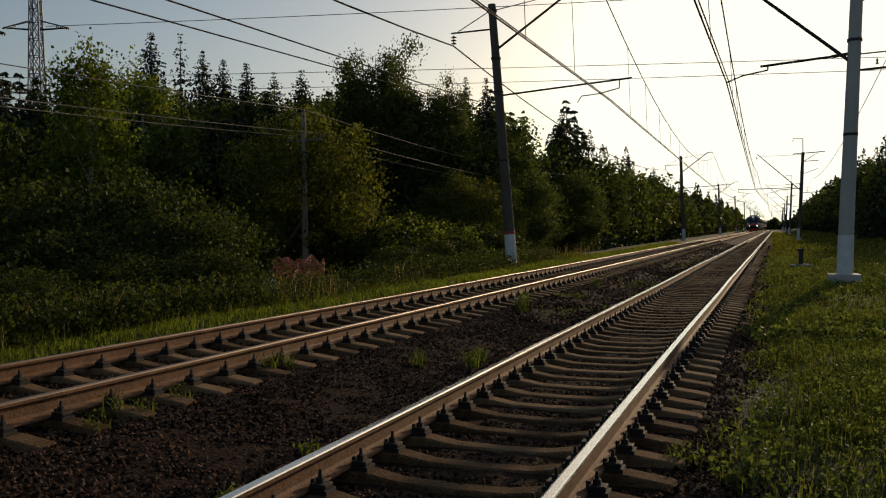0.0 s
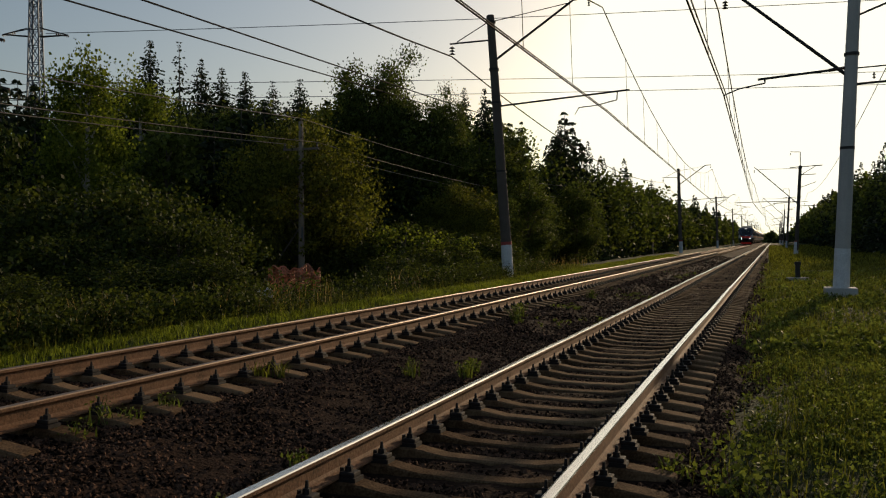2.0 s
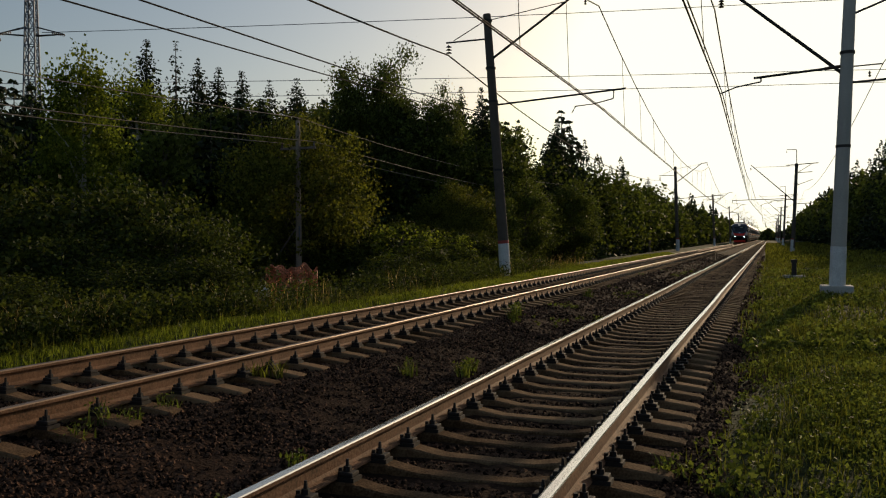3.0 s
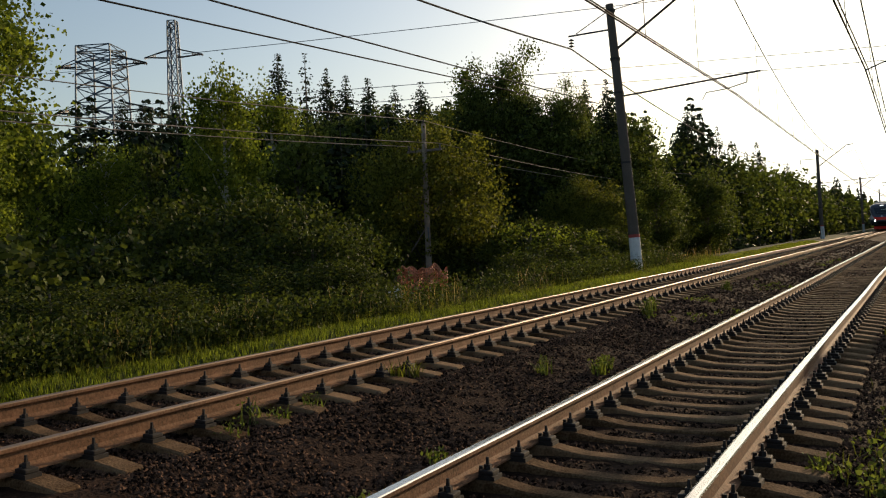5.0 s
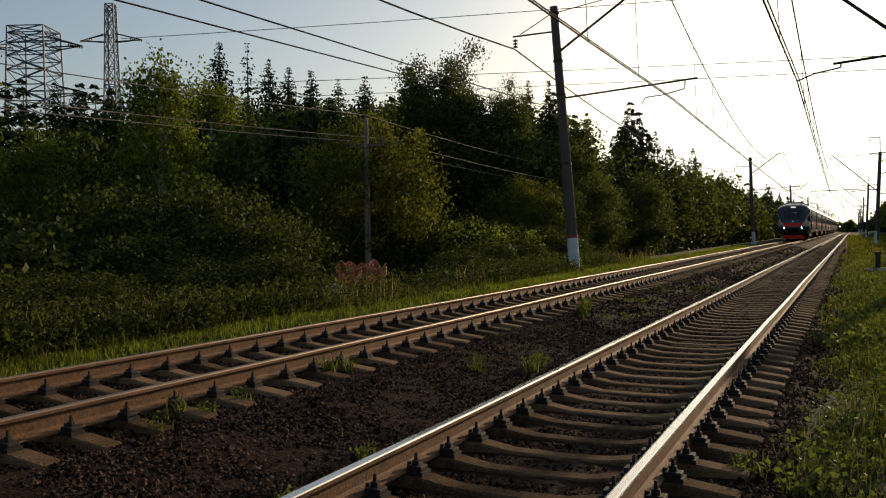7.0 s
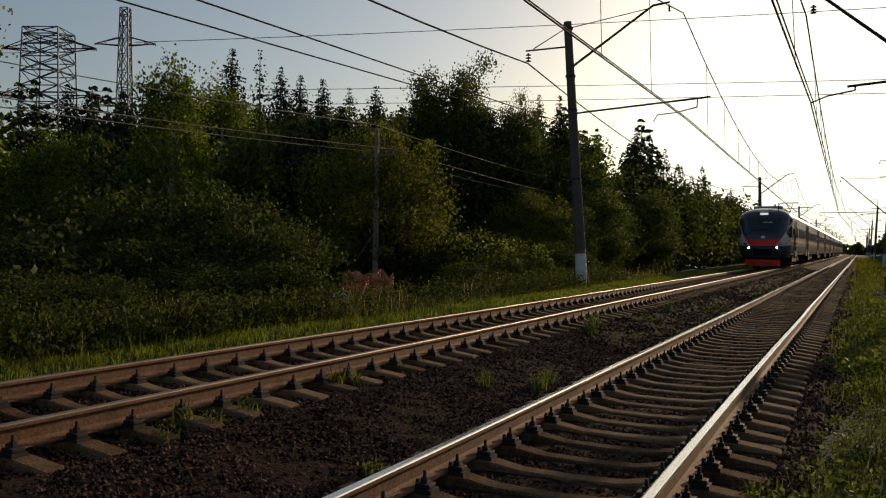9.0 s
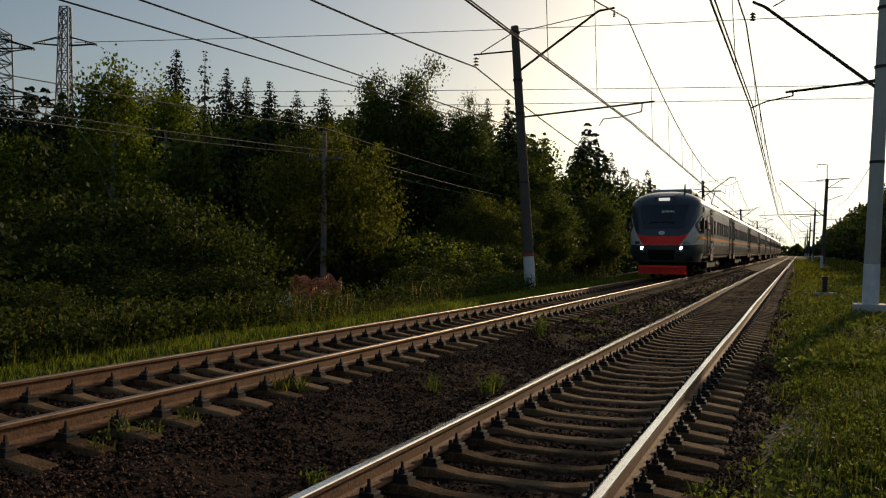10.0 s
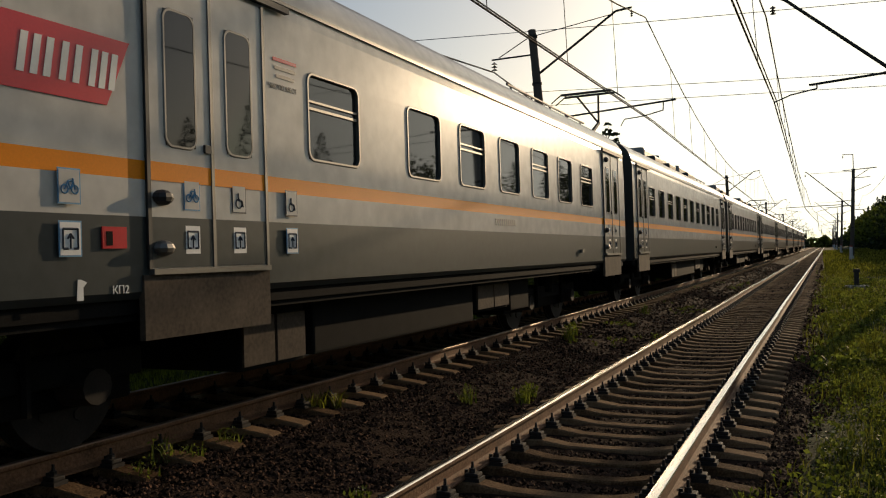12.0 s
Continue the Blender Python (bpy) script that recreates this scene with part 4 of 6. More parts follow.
# the wood's edge running off along the line on both sides, too far to tell its trees apart
def far_wood():
    rng = np.random.RandomState(61)
    spots = []
    for i in range(150):
        y = 62 + 330 * (i / 150) ** 1.25
        for row in range(2):
            spots.append((-12.8 - row * rng.uniform(3, 6) - rng.uniform(0, 2.2), y + rng.uniform(-1, 1), rng.uniform(7.5, 11.0)))
    for i in range(110):
        y = 78 + 310 * (i / 110) ** 1.2
        for row in range(2):
            spots.append((12.6 + row * 4 + rng.uniform(-0.6, 2.0), y + rng.uniform(-1, 1), rng.uniform(10.0, 12.4)))
    for i in range(50):
        spots.append((16.5 + rng.uniform(0, 5), -80 + i * 3.2, rng.uniform(8.0, 10.0)))
    for i in range(26):
        spots.append((rng.uniform(-12, 14), 420 + rng.uniform(0, 40), rng.uniform(5, 8)))
    out = {"spruce": ([], [], []), "leaf": ([], [], [])}
    for x, y, h in spots:
        d = max(60.0, math.hypot(x - 1.9, y - 1))
        x += bend(y)[0]
        n, size = int(66000 / d), 0.0038 * d + 0.06
        conifer = rng.rand() < 0.5
        a = rng.uniform(0, 6.283, n)
        if conifer:
            u = rng.uniform(0, 1, n) ** 1.25
            r = (1 - u) ** 0.85 * 2.5 * np.sqrt(rng.uniform(0.05, 1, n)) + 0.05
            c = np.stack([x + r * np.cos(a), y + r * np.sin(a), h * (0.03 + 0.97 * u) - 0.25 * r], 1)
            dd = np.stack([np.cos(a), np.sin(a), np.full(n, -0.6)], 1)
            sz = size * rng.uniform(0.7, 1.4, n) * (0.45 + 0.55 * (1 - u))
        else:
            h *= 0.88
            m = 22
            q = rng.normal(0, 1, (m, 3))
            q /= np.linalg.norm(q, axis=1)[:, None]
            q *= rng.uniform(0.4, 1, (m, 1)) ** 0.5
            k = rng.randint(0, m, n)
            c = q[k] * np.array([2.4, 2.4, h * 0.46]) + np.array([x, y, h * 0.5]) + rng.normal(0, 0.5, (n, 3))
            dd = rng.normal(0, 1, (n, 3))
            sz = size * rng.uniform(0.7, 1.3, n)
        c[:, 2] = np.maximum(c[:, 2], 0.0) + ground_z(x, min(y, 210))
        for lst, v in zip(out["spruce" if conifer else "leaf"], (c, dd, sz)):
            lst.append(v)
    for key, m, label in (("spruce", L_SPRUCE, "distant dark spruces along the railway clearing"), ("leaf", L_DECID, "distant broad-leaved trees along the railway clearing")):
        c, dd, sz = (np.concatenate(v) for v in out[key])
        v, f = leaf_cards(c, sz, rng, dd * 1.2, 0.8)
        tagged(new("far_wood", mesh_np("far_wood", v, f, m)), label, "woodland", kind="stuff")


far_wood()


# ---- grass and weeds ----
def blades(n, area, high, width, m, name, label, seed, lean=0.35, dens=None, kind_name="grass"):
    """Curved blades of grass strewn over a stretch of ground, as one mass."""
    rng = np.random.RandomState(seed)
    x0, x1, y0, y1 = area
    x = rng.uniform(x0, x1, n)
    y = y0 + (y1 - y0) * rng.uniform(0, 1, n) ** 1.6
    if dens is not None:
        k = np.array([dens(a, b) for a, b in zip(x, y)]) > rng.uniform(0, 1, n)
        x, y = x[k], y[k]
        n = len(x)
    z = np.array([max(ground_z(a, b), bed_z(a) + bend(b)[1] if -6.3 < a < 2.0 else -9) for a, b in zip(x, y)]) - 0.01
    h = rng.uniform(high[0], high[1], n)
    a = rng.uniform(0, 6.283, n)
    w = rng.uniform(0.6, 1.3, n) * width * (1 + y / 30)
    arc = h * rng.uniform(0.1, 1.0, n) * lean
    fx, fy = np.cos(a), np.sin(a)
    sx, sy = -fy * w / 2, fx * w / 2
    p = lambda dx, dy, dz: np.stack([x + dx, y + dy, z + dz], 1)
    v = np.stack([p(-sx, -sy, 0), p(sx, sy, 0), p(sx * 0.8 + fx * arc * 0.35, sy * 0.8 + fy * arc * 0.35, h * 0.6), p(-sx * 0.8 + fx * arc * 0.35, -sy * 0.8 + fy * arc * 0.35, h * 0.6), p(fx * arc, fy * arc, h)], 1)
    me = bpy.data.meshes.new(name)
    i0 = (np.arange(n) * 5)[:, None]
    quads = np.concatenate([i0, i0 + 1, i0 + 2, i0 + 3], 1)
    tris = np.concatenate([i0 + 3, i0 + 2, i0 + 4], 1)
    me.from_pydata(v.reshape(-1, 3).tolist(), [], quads.tolist() + tris.tolist())
    me.materials.append(m)
    return tagged(new(name, me), label, kind_name, kind="stuff")


def patchy(s, lo, hi):
    return lambda x, y: smooth(lo, hi, noise.noise((x * s, y * s, 2.2)) * 0.5 + 0.5)


def spot(x, y, k, seed):
    """Uneven growth, 0 to 1."""
    return noise.noise((x * k, y * k * 0.8, seed)) * 0.5 + 0.5


verge = lambda x, y: smooth(1.35, 3.2, x + 0.9 * (spot(x, y, 1.1, 3.0) - 0.5)) * (0.30 + 0.70 * smooth(0.36, 0.6, spot(x, y, 0.8, 2.2)))
verge_far = lambda x, y: smooth(1.3, 2.2, x) * (0.4 + 0.6 * smooth(0.35, 0.6, spot(x, y, 0.4, 2.2)))
rank = lambda x, y: smooth(0.55, 0.75, spot(x, y, 0.9, 8.0))
blades(120000, (1.35, 6.5, 4.6, 17), (0.04, 0.15), 0.0075, L_GRASS, "verge_grass", "short patchy green grass beside the near track", 3, 0.7, verge)
blades(9000, (1.9, 6.5, 4.6, 17), (0.14, 0.34), 0.008, L_GRASS, "verge_grass_tufts", "taller tufts of green grass beside the near track", 4, 0.8, rank)
blades(90000, (1.35, 13, 16, 62), (0.05, 0.20), 0.011, L_GRASS, "verge_grass_beyond", "green grass beside the near track towards the masts", 5, 0.7, verge_far)
blades(60000, (-7.35, -5.9, 4.5, 85), (0.04, 0.14), 0.010, L_BANK, "bank_grass", "bright green grass on the bank beside the far track", 6, 0.7)
blades(7000, (-8.2, -7.0, 5, 45), (0.10, 0.32), 0.010, L_GRASS, "tall_grass", "tall green grass at the foot of the shrubs", 8, 0.8)
blades(900, (-8.3, -7.2, 5, 46), (0.35, 0.8), 0.008, L_DRY, "dry_grass", "tall straw-coloured seeding grass on the bank", 10, 0.7, patchy(0.3, 0.42, 0.6))
blades(26000, (1.9, 18, 60, 230), (0.1, 0.3), 0.03, L_GRASS, "rough_grass", "rough green grass by the right-hand wood", 12, 0.6)


def weed_mass(n, area, high, leaf, m, name, label, seed, dens=None):
    """Low leafy weeds, as one mass of small leaves round short stems."""
    rng = np.random.RandomState(seed)
    x0, x1, y0, y1 = area
    x = rng.uniform(x0, x1, n)
    y = y0 + (y1 - y0) * rng.uniform(0, 1, n) ** 1.7
    if dens is not None:
        k = np.array([dens(a, b) for a, b in zip(x, y)]) > rng.uniform(0, 1, n)
        x, y = x[k], y[k]
        n = len(x)
    z = np.array([max(ground_z(a, b), bed_z(a) + bend(b)[1] if -6.3 < a < 2.0 else -9) for a, b in zip(x, y)])
    per = 14
    h = rng.uniform(high[0], high[1], n)
    c = np.repeat(np.stack([x, y, z], 1), per, 0)
    u = rng.uniform(0.15, 1, (n * per, 1))
    off = rng.normal(0, 0.35, (n * per, 3)) * np.repeat(h, per)[:, None]
    off[:, 2] = (u[:, 0]) * np.repeat(h, per)
    v, f = leaf_cards(c + off, rng.uniform(0.6, 1.3, n * per) * leaf, rng, np.tile([0, 0, 0.2], (n * per, 1)), 0.7)
    return tagged(new(name, mesh_np(name, v, f, m)), label, "weeds", kind="stuff")


weed_mass(17000, (1.3, 6.0, 4.6, 15), (0.03, 0.13), 0.034, L_WEED, "verge_weeds", "low leafy weeds beside the near track", 14, verge)
weed_mass(260, (1.8, 5.5, 4.8, 14), (0.12, 0.26), 0.030, L_UMBEL, "flowering_weeds", "weeds with small pale flower heads in the verge", 22, rank)
weed_mass(3600, (1.5, 9.0, 14, 45), (0.06, 0.22), 0.075, L_WEED, "verge_weeds_beyond", "low leafy weeds in the grass by the masts", 15, verge_far)
weed_mass(2200, (1.6, 5.8, 4.6, 14), (0.12, 0.30), 0.048, L_WEED, "rank_weeds", "taller leafy weeds in dense clumps beside the near track", 20, rank)
open_stretch = lambda x, y: 0.2 if 15.0 < y < 23.5 else 1.0
weed_mass(10000, (-9.9, -7.2, 5, 38), (0.15, 0.75), 0.07, L_BUSH, "bank_weeds", "leafy weeds and nettles below the shrubs", 16, open_stretch)
clump = lambda x, y: smooth(0.62, 0.72, noise.noise((x * 0.9, y * 0.55, 6.2)) * 0.5 + 0.5)
weed_mass(900, (-2.9, -1.1, 5, 45), (0.04, 0.12), 0.04, L_WEED, "ballast_weeds", "sparse green weeds growing through the ballast", 18, clump)


def tuft(x, y, high, n, m, label, seed, leaf=0.0):
    """A single tuft of weeds in the ballast."""
    rng = np.random.RandomState(seed)
    t = thing("weed_tuft", label, "weed", pose(x, y, bed_z(x)), "weeds in the ballast")
    a = rng.uniform(0, 6.283, n)
    h = rng.uniform(0.5, 1.0, n) * high
    b = h * rng.uniform(0.1, 0.9, n)
    o = rng.normal(0, 0.05, (n, 2))
    w = 0.008
    v, f = [], []
    for i in range(n):
        fx, fy = math.cos(a[i]), math.sin(a[i])
        k = len(v)
        for s, up, ww in ((0, 0, 1), (0.4, 0.65, 0.8), (1, 1, 0.1)):
            v += [(o[i, 0] + fx * b[i] * s - fy * w * ww, o[i, 1] + fy * b[i] * s + fx * w * ww, h[i] * up), (o[i, 0] + fx * b[i] * s + fy * w * ww, o[i, 1] + fy * b[i] * s - fx * w * ww, h[i] * up)]
        f += [(k, k + 1, k + 3, k + 2), (k + 2, k + 3, k + 5, k + 4)]
    tagged(part("grass_tuft", mesh_of("grass_tuft", v, f, m), None, t), kind="stuff")
    if leaf:
        c = np.stack([rng.normal(0, 0.05, 60), rng.normal(0, 0.05, 60), rng.uniform(0.02, high, 60)], 1)
        lv, lf = leaf_cards(c, rng.uniform(0.6, 1.2, 60) * leaf, rng)
        tagged(part("foliage", mesh_np("foliage", lv, lf, m), None, t), kind="stuff")
    return t


for i, (x, y, h, n, lf) in enumerate(((-3.1, 8.35, 0.24, 40, 0.0), (-3.0, 8.6, 0.2, 30, 0.0), (-3.05, 6.1, 0.22, 16, 0.03), (-2.9, 6.25, 0.14, 10, 0.03), (-2.95, 6.75, 0.16, 12, 0.03), (-2.85, 5.65, 0.14, 10, 0.03), (-1.28, 6.15, 0.1, 14, 0.04), (-1.45, 10.2, 0.2, 26, 0.05), (-1.5, 10.6, 0.18, 20, 0.05), (-1.95, 9.7, 0.22, 22, 0.03), (-2.4, 15.5, 0.3, 40, 0.06), (-2.5, 16.2, 0.28, 36, 0.06), (-2.3, 22.0, 0.25, 30, 0.06), (1.15, 5.2, 0.12, 12, 0.04), (1.3, 6.9, 0.14, 14, 0.04))):
    tuft(x, y, h, n, L_WEED if lf else L_GRASS, "small green weed tuft growing in the ballast", 100 + i, lf)


# ---- the train ----
M_BODY = mat("silver_white_coach_paint", (0.53, 0.51, 0.47), 0.27, var=0.14, scale=0.7, fine=5, tint=(0.62, 0.595, 0.545), spec=0.25)
M_GREY = mat("dark_grey_coach_paint", (0.050, 0.056, 0.055), 0.32, spec=0.3, var=0.2, scale=0.8, fine=9)
M_ORANGE = mat("orange_stripe_paint", (0.85, 0.27, 0.004), 0.45, var=0.08, scale=2, spec=0.12)
M_RED = mat("red_nose_paint", (0.92, 0.035, 0.015), 0.4, var=0.08, scale=2, spec=0.25)
M_NAVY = mat("dark_blue_nose_paint", (0.045, 0.052, 0.065), 0.14, var=0.15, scale=1.5)
M_ROOF = mat("weathered_grey_roof", (0.23, 0.22, 0.21), 0.5, metal=0.2, var=0.3, scale=1.5, fine=20)
M_BLACK = mat("black_underframe", (0.010, 0.0095, 0.009), 0.9, var=0.4, scale=5, spec=0.1)
M_RUBBER = mat("black_rubber", (0.015, 0.015, 0.016), 0.6, var=0.2, scale=8)
M_BOX = mat("dusty_equipment_box", (0.085, 0.065, 0.048), 0.85, var=0.4, scale=4, fine=30, spec=0.15)
M_WHEEL = mat("wheel_steel", (0.025, 0.021, 0.018), 0.75, metal=0.1, spec=0.2, var=0.3, scale=6)
M_FRAME = mat("window_frame_metal", (0.17, 0.16, 0.145), 0.4, metal=0.6, var=0.1, scale=5)
M_SIGN = mat("white_lettering", (0.78, 0.78, 0.76), 0.5, var=0.05, scale=5)
M_DARKSIGN = mat("dark_lettering", (0.02, 0.025, 0.04), 0.5, var=0.05, scale=5)
M_BLUE = mat("blue_pictogram", (0.12, 0.30, 0.50), 0.5, var=0.05, scale=5)
M_PLATE = mat("brass_plate", (0.55, 0.45, 0.25), 0.4, metal=0.6, var=0.2, scale=20)
M_MCD = mat("red_panel_paint", (0.62, 0.03, 0.04), 0.25, var=0.06, scale=2)
M_INSIDE = mat("dark_core_fill", (0.06, 0.06, 0.062), 0.8, var=0.3, scale=2)
G_WIN = glass("tinted_window_glass", (0.02, 0.022, 0.022), 0.03, 0.3)
G_SCREEN = glass("windscreen_glass", (0.03, 0.038, 0.045), 0.05, 0.3)
G_CAB = glass("cab_window_glass", (0.05, 0.06, 0.06), 0.05, 0.4)
E_HEAD = glow("headlight_glow", (1.0, 0.97, 0.9), 14.0)
E_TOP = glow("roof_light_glow", (1.0, 0.95, 0.9), 0.8)
E_TEXT = glow("display_glow", (0.75, 0.85, 0.62), 0.18)

HALF, Z_LOW, Z_GREY, Z_S0, Z_S1, Z_GUT, Z_TOP = 1.75, 1.10, 1.655, 1.905, 2.035, 3.56, 4.28
PROFILE = [(HALF - 0.04, Z_LOW), (HALF, Z_LOW + 0.05), (HALF, Z_GREY), (HALF, Z_S0), (HALF, Z_S1), (HALF, 2.235), (HALF, 3.005), (HALF - 0.01, 3.42), (HALF - 0.03, Z_GUT)]


def roof_w(z):
    """Half the body's width at a height."""
    if z <= 3.42:
        return HALF
    u = min(1.0, (z - 3.42) / (Z_TOP - 3.42))
    return HALF * max(0.0, 1 - u ** 2.3) ** (1 / 2.3)


def coach_side(s, y0, y1, holes):
    """One side wall from y0 to y1 with real openings, banded in its paint."""
    zs = [z for _, z in PROFILE]
    cuts = sorted({y0, y1} | {c for h in holes for c in h[:2]})
    zz = sorted(set(zs) | {z for h in holes for z in h[2:]})

    def xat(z):
        for (xa, za), (xb, zb) in zip(PROFILE, PROFILE[1:]):
            if za <= z <= zb:
                return xa + (xb - xa) * (z - za) / (zb - za)
        return PROFILE[-1][0]
    ys = []
    for a, b in zip(cuts, cuts[1:]):
        k = max(1, int((b - a) / 1.2))
        ys += [a + (b - a) * i / k for i in range(k)]
    ys.append(cuts[-1])
    vs = [(s * xat(z), y, z) for y in ys for z in zz]
    n = len(zz)
    fs, sl = [], []
    for j in range(len(ys) - 1):
        for i in range(n - 1):
            ym, zm = (ys[j] + ys[j + 1]) / 2, (zz[i] + zz[i + 1]) / 2
            if any(h[0] < ym < h[1] and h[2] < zm < h[3] for h in holes):
                continue
            q = (j * n + i, (j + 1) * n + i, (j + 1) * n + i + 1, j * n + i + 1)
            fs.append(q if s > 0 else q[::-1])
            sl.append(1 if zm < Z_GREY else (2 if Z_S0 < zm < Z_S1 else 0))
    return mesh_of("side_wall", vs, fs, [M_BODY, M_GREY, M_ORANGE], sl)


def ring(lo, hi, x, w, r, depth, s):
    """A rounded window frame lying on a side wall."""
    def loop(m, rad):
        out = []
        for cx, cz, a0 in ((hi[0] - m - rad, hi[1] - m - rad, 0), (lo[0] + m + rad, hi[1] - m - rad, 90), (lo[0] + m + rad, lo[1] + m + rad, 180), (hi[0] - m - rad, lo[1] + m + rad, 270)):
            for k in range(6):
                a = radians(a0 + k * 18)
                out.append((cx + rad * math.cos(a), cz + rad * math.sin(a)))
        return out
    o, i = loop(-w, r + w), loop(w * 0.3, r)
    n = len(o)
    vs = [(s * x, a, b) for a, b in o] + [(s * (x + depth), a, b) for a, b in loop(-w * 0.6, r + w * 0.6)] + [(s * (x + depth), a, b) for a, b in i] + [(s * (x - 0.03), a, b) for a, b in i]
    fs = []
    for l in range(3):
        for k in range(n):
            q = (l * n + k, l * n + (k + 1) % n, (l + 1) * n + (k + 1) % n, (l + 1) * n + k)
            fs.append(q if s > 0 else q[::-1])
    return mesh_of("frame", vs, fs, M_FRAME)


def plate(name, pts, x, s, m, thick=0.004):
    """A flat plate on a side wall from (y, z) corners."""
    n = len(pts)
    vs = [(s * x, a, b) for a, b in pts] + [(s * (x + thick), a, b) for a, b in pts]
    fs = [tuple(range(n, 2 * n))] + [(k, (k + 1) % n, n + (k + 1) % n, n + k) for k in range(n)]
    return mesh_of(name, vs, fs, m)


def rect(y0, z0, y1, z1):
    return [(y0, z0), (y1, z0), (y1, z1), (y0, z1)]


def lettering(name, text, size, m, parent, at, label=""):
    cu = bpy.data.curves.new(name, "FONT")
    cu.body, cu.size, cu.extrude = text, size, 0.002
    cu.align_x, cu.align_y = "CENTER", "CENTER"
    cu.materials.append(m)
    ob = new(name, cu)
    ob.parent, ob.matrix_basis = parent, at
    if label:
        tagged(ob, label)
    return ob


def side_door(car, s, y0, y1):
    """A double passenger door: two leaves with tall panes, rubber posts, step flap."""
    mid = (y0 + y1) / 2
    x = HALF + 0.004
    for a, b in ((y0, mid), (mid, y1)):
        d = part("door_leaf", plate("door_leaf", rect(a + 0.015, 1.30, b - 0.015, 3.40), x, s, M_BODY, 0.012), None, car)
        part("lower_paint", plate("lower_paint", rect(a + 0.02, 1.305, b - 0.02, Z_GREY), x + 0.013, s, M_GREY), None, d)
        part("stripe", plate("stripe", rect(a + 0.02, Z_S0, b - 0.02, Z_S1), x + 0.013, s, M_ORANGE), None, d)
        c = (a + b) / 2
        part("door_pane", plate("door_pane", rect(c - 0.15, 2.16, c + 0.15, 3.12), x + 0.013, s, G_WIN, 0.006), None, d, "tall dark door pane")
        part("pane_frame", ring((c - 0.15, 2.16), (c + 0.15, 3.12), x + 0.012, 0.016, 0.07, 0.010, s), None, d)
    for y in (y0, mid, y1):
        part("door_post", plate("door_post", rect(y - 0.016, 1.30, y + 0.016, 3.42), x + 0.002, s, M_FRAME if y != y0 else M_RUBBER, 0.022), None, car)
    part("door_header", plate("door_header", rect(y0 - 0.1, 3.44, y1 + 0.35, 3.49), x, s, M_RUBBER, 0.05), None, car)
    part("sill", plate("sill", rect(y0, 1.26, y1, 1.30), x, s, M_FRAME, 0.05), None, car)
    part("step_flap", plate("step_flap", [(y0 - 0.06, 0.82), (y1 + 0.02, 0.82), (y1 + 0.02, 1.26), (y0 - 0.06, 1.26)], HALF - 0.03, s, M_BOX, 0.05), None, car, "dusty grey step flap below the door")
    if s > 0:
        for z, m in ((1.79, M_RUBBER), (1.44, M_FRAME), (3.28, M_RUBBER)):
            bm = bmesh.new()
            bmesh.ops.create_uvsphere(bm, u_segments=10, v_segments=6, radius=0.075)
            bmesh.ops.transform(bm, matrix=pose(s * (x + 0.02), y0 + (0.12 if z < 3 else 0.22), z) @ Matrix.Diagonal((0.9, 1.2, 0.75, 1)), verts=bm.verts)
            part("door_lamp", bm, m, car)
        part("lock", plate("lock", rect(mid - 0.09, 2.14, mid - 0.03, 2.2), x + 0.013, s, M_RUBBER, 0.02), None, car)
        for a in (y0 + 0.42, mid + 0.3):
            sign(car, a, 1.50, "gate", s)
            sign(car, a, 1.82, "cycle" if a < mid else "chair", s)


def sign(car, y, z, what, s):
    """A small square pictogram sticker."""
    x = HALF + 0.018
    g = part("sticker", plate("sticker", rect(y - 0.085, z - 0.11, y + 0.085, z + 0.11), x, s, M_BLUE if what != "chair" else M_DARKSIGN, 0.002), None, car, "square pictogram sticker")
    part("sticker_field", plate("sticker_field", rect(y - 0.075, z - 0.1, y + 0.075, z + 0.1), x + 0.002, s, M_SIGN if what == "gate" else M_BODY, 0.002), None, g)
    bm = bmesh.new()

    def bar(a, b, r=0.007):
        tube(bm, (s * (x + 0.005), y + a[0], z + a[1]), (s * (x + 0.005), y + b[0], z + b[1]), r, seg=4)

    def hoop(cy, cz, r):
        for k in range(10):
            a, b = k * math.pi / 5, (k + 1) * math.pi / 5
            bar((cy + r * math.cos(a), cz + r * math.sin(a)), (cy + r * math.cos(b), cz + r * math.sin(b)), 0.005)
    if what == "gate":
        bar((-0.055, 0.06), (-0.055, -0.06))
        bar((-0.055, -0.06), (-0.02, -0.06))
        bar((0.055, 0.06), (0.055, -0.06))
        bar((0.055, -0.06), (0.02, -0.06))
        bar((0, -0.06), (0, 0.02))
        bar((0, 0.03), (-0.022, 0.0))
        bar((0, 0.03), (0.022, 0.0))
        bar((-0.055, 0.06), (0.055, 0.06))
    elif what == "cycle":
        hoop(-0.035, -0.02, 0.026)
        hoop(0.04, -0.02, 0.026)
        for a, b in (((-0.035, -0.02), (-0.01, 0.03)), ((-0.01, 0.03), (0.03, 0.03)), ((0.03, 0.03), (0.04, -0.02)), ((-0.01, 0.03), (0.005, -0.02)), ((0.005, -0.02), (0.03, 0.03)), ((0.03, 0.03), (0.025, 0.05))):
            bar(a, b, 0.005)
    else:
        hoop(-0.005, -0.035, 0.036)
        for a, b in (((-0.01, 0.045), (-0.01, -0.01)), ((-0.01, -0.01), (0.03, -0.01)), ((0.03, -0.01), (0.045, -0.06))):
            bar(a, b, 0.007)
    part("pictogram", bm, M_BLUE if what == "cycle" else M_DARKSIGN, g)


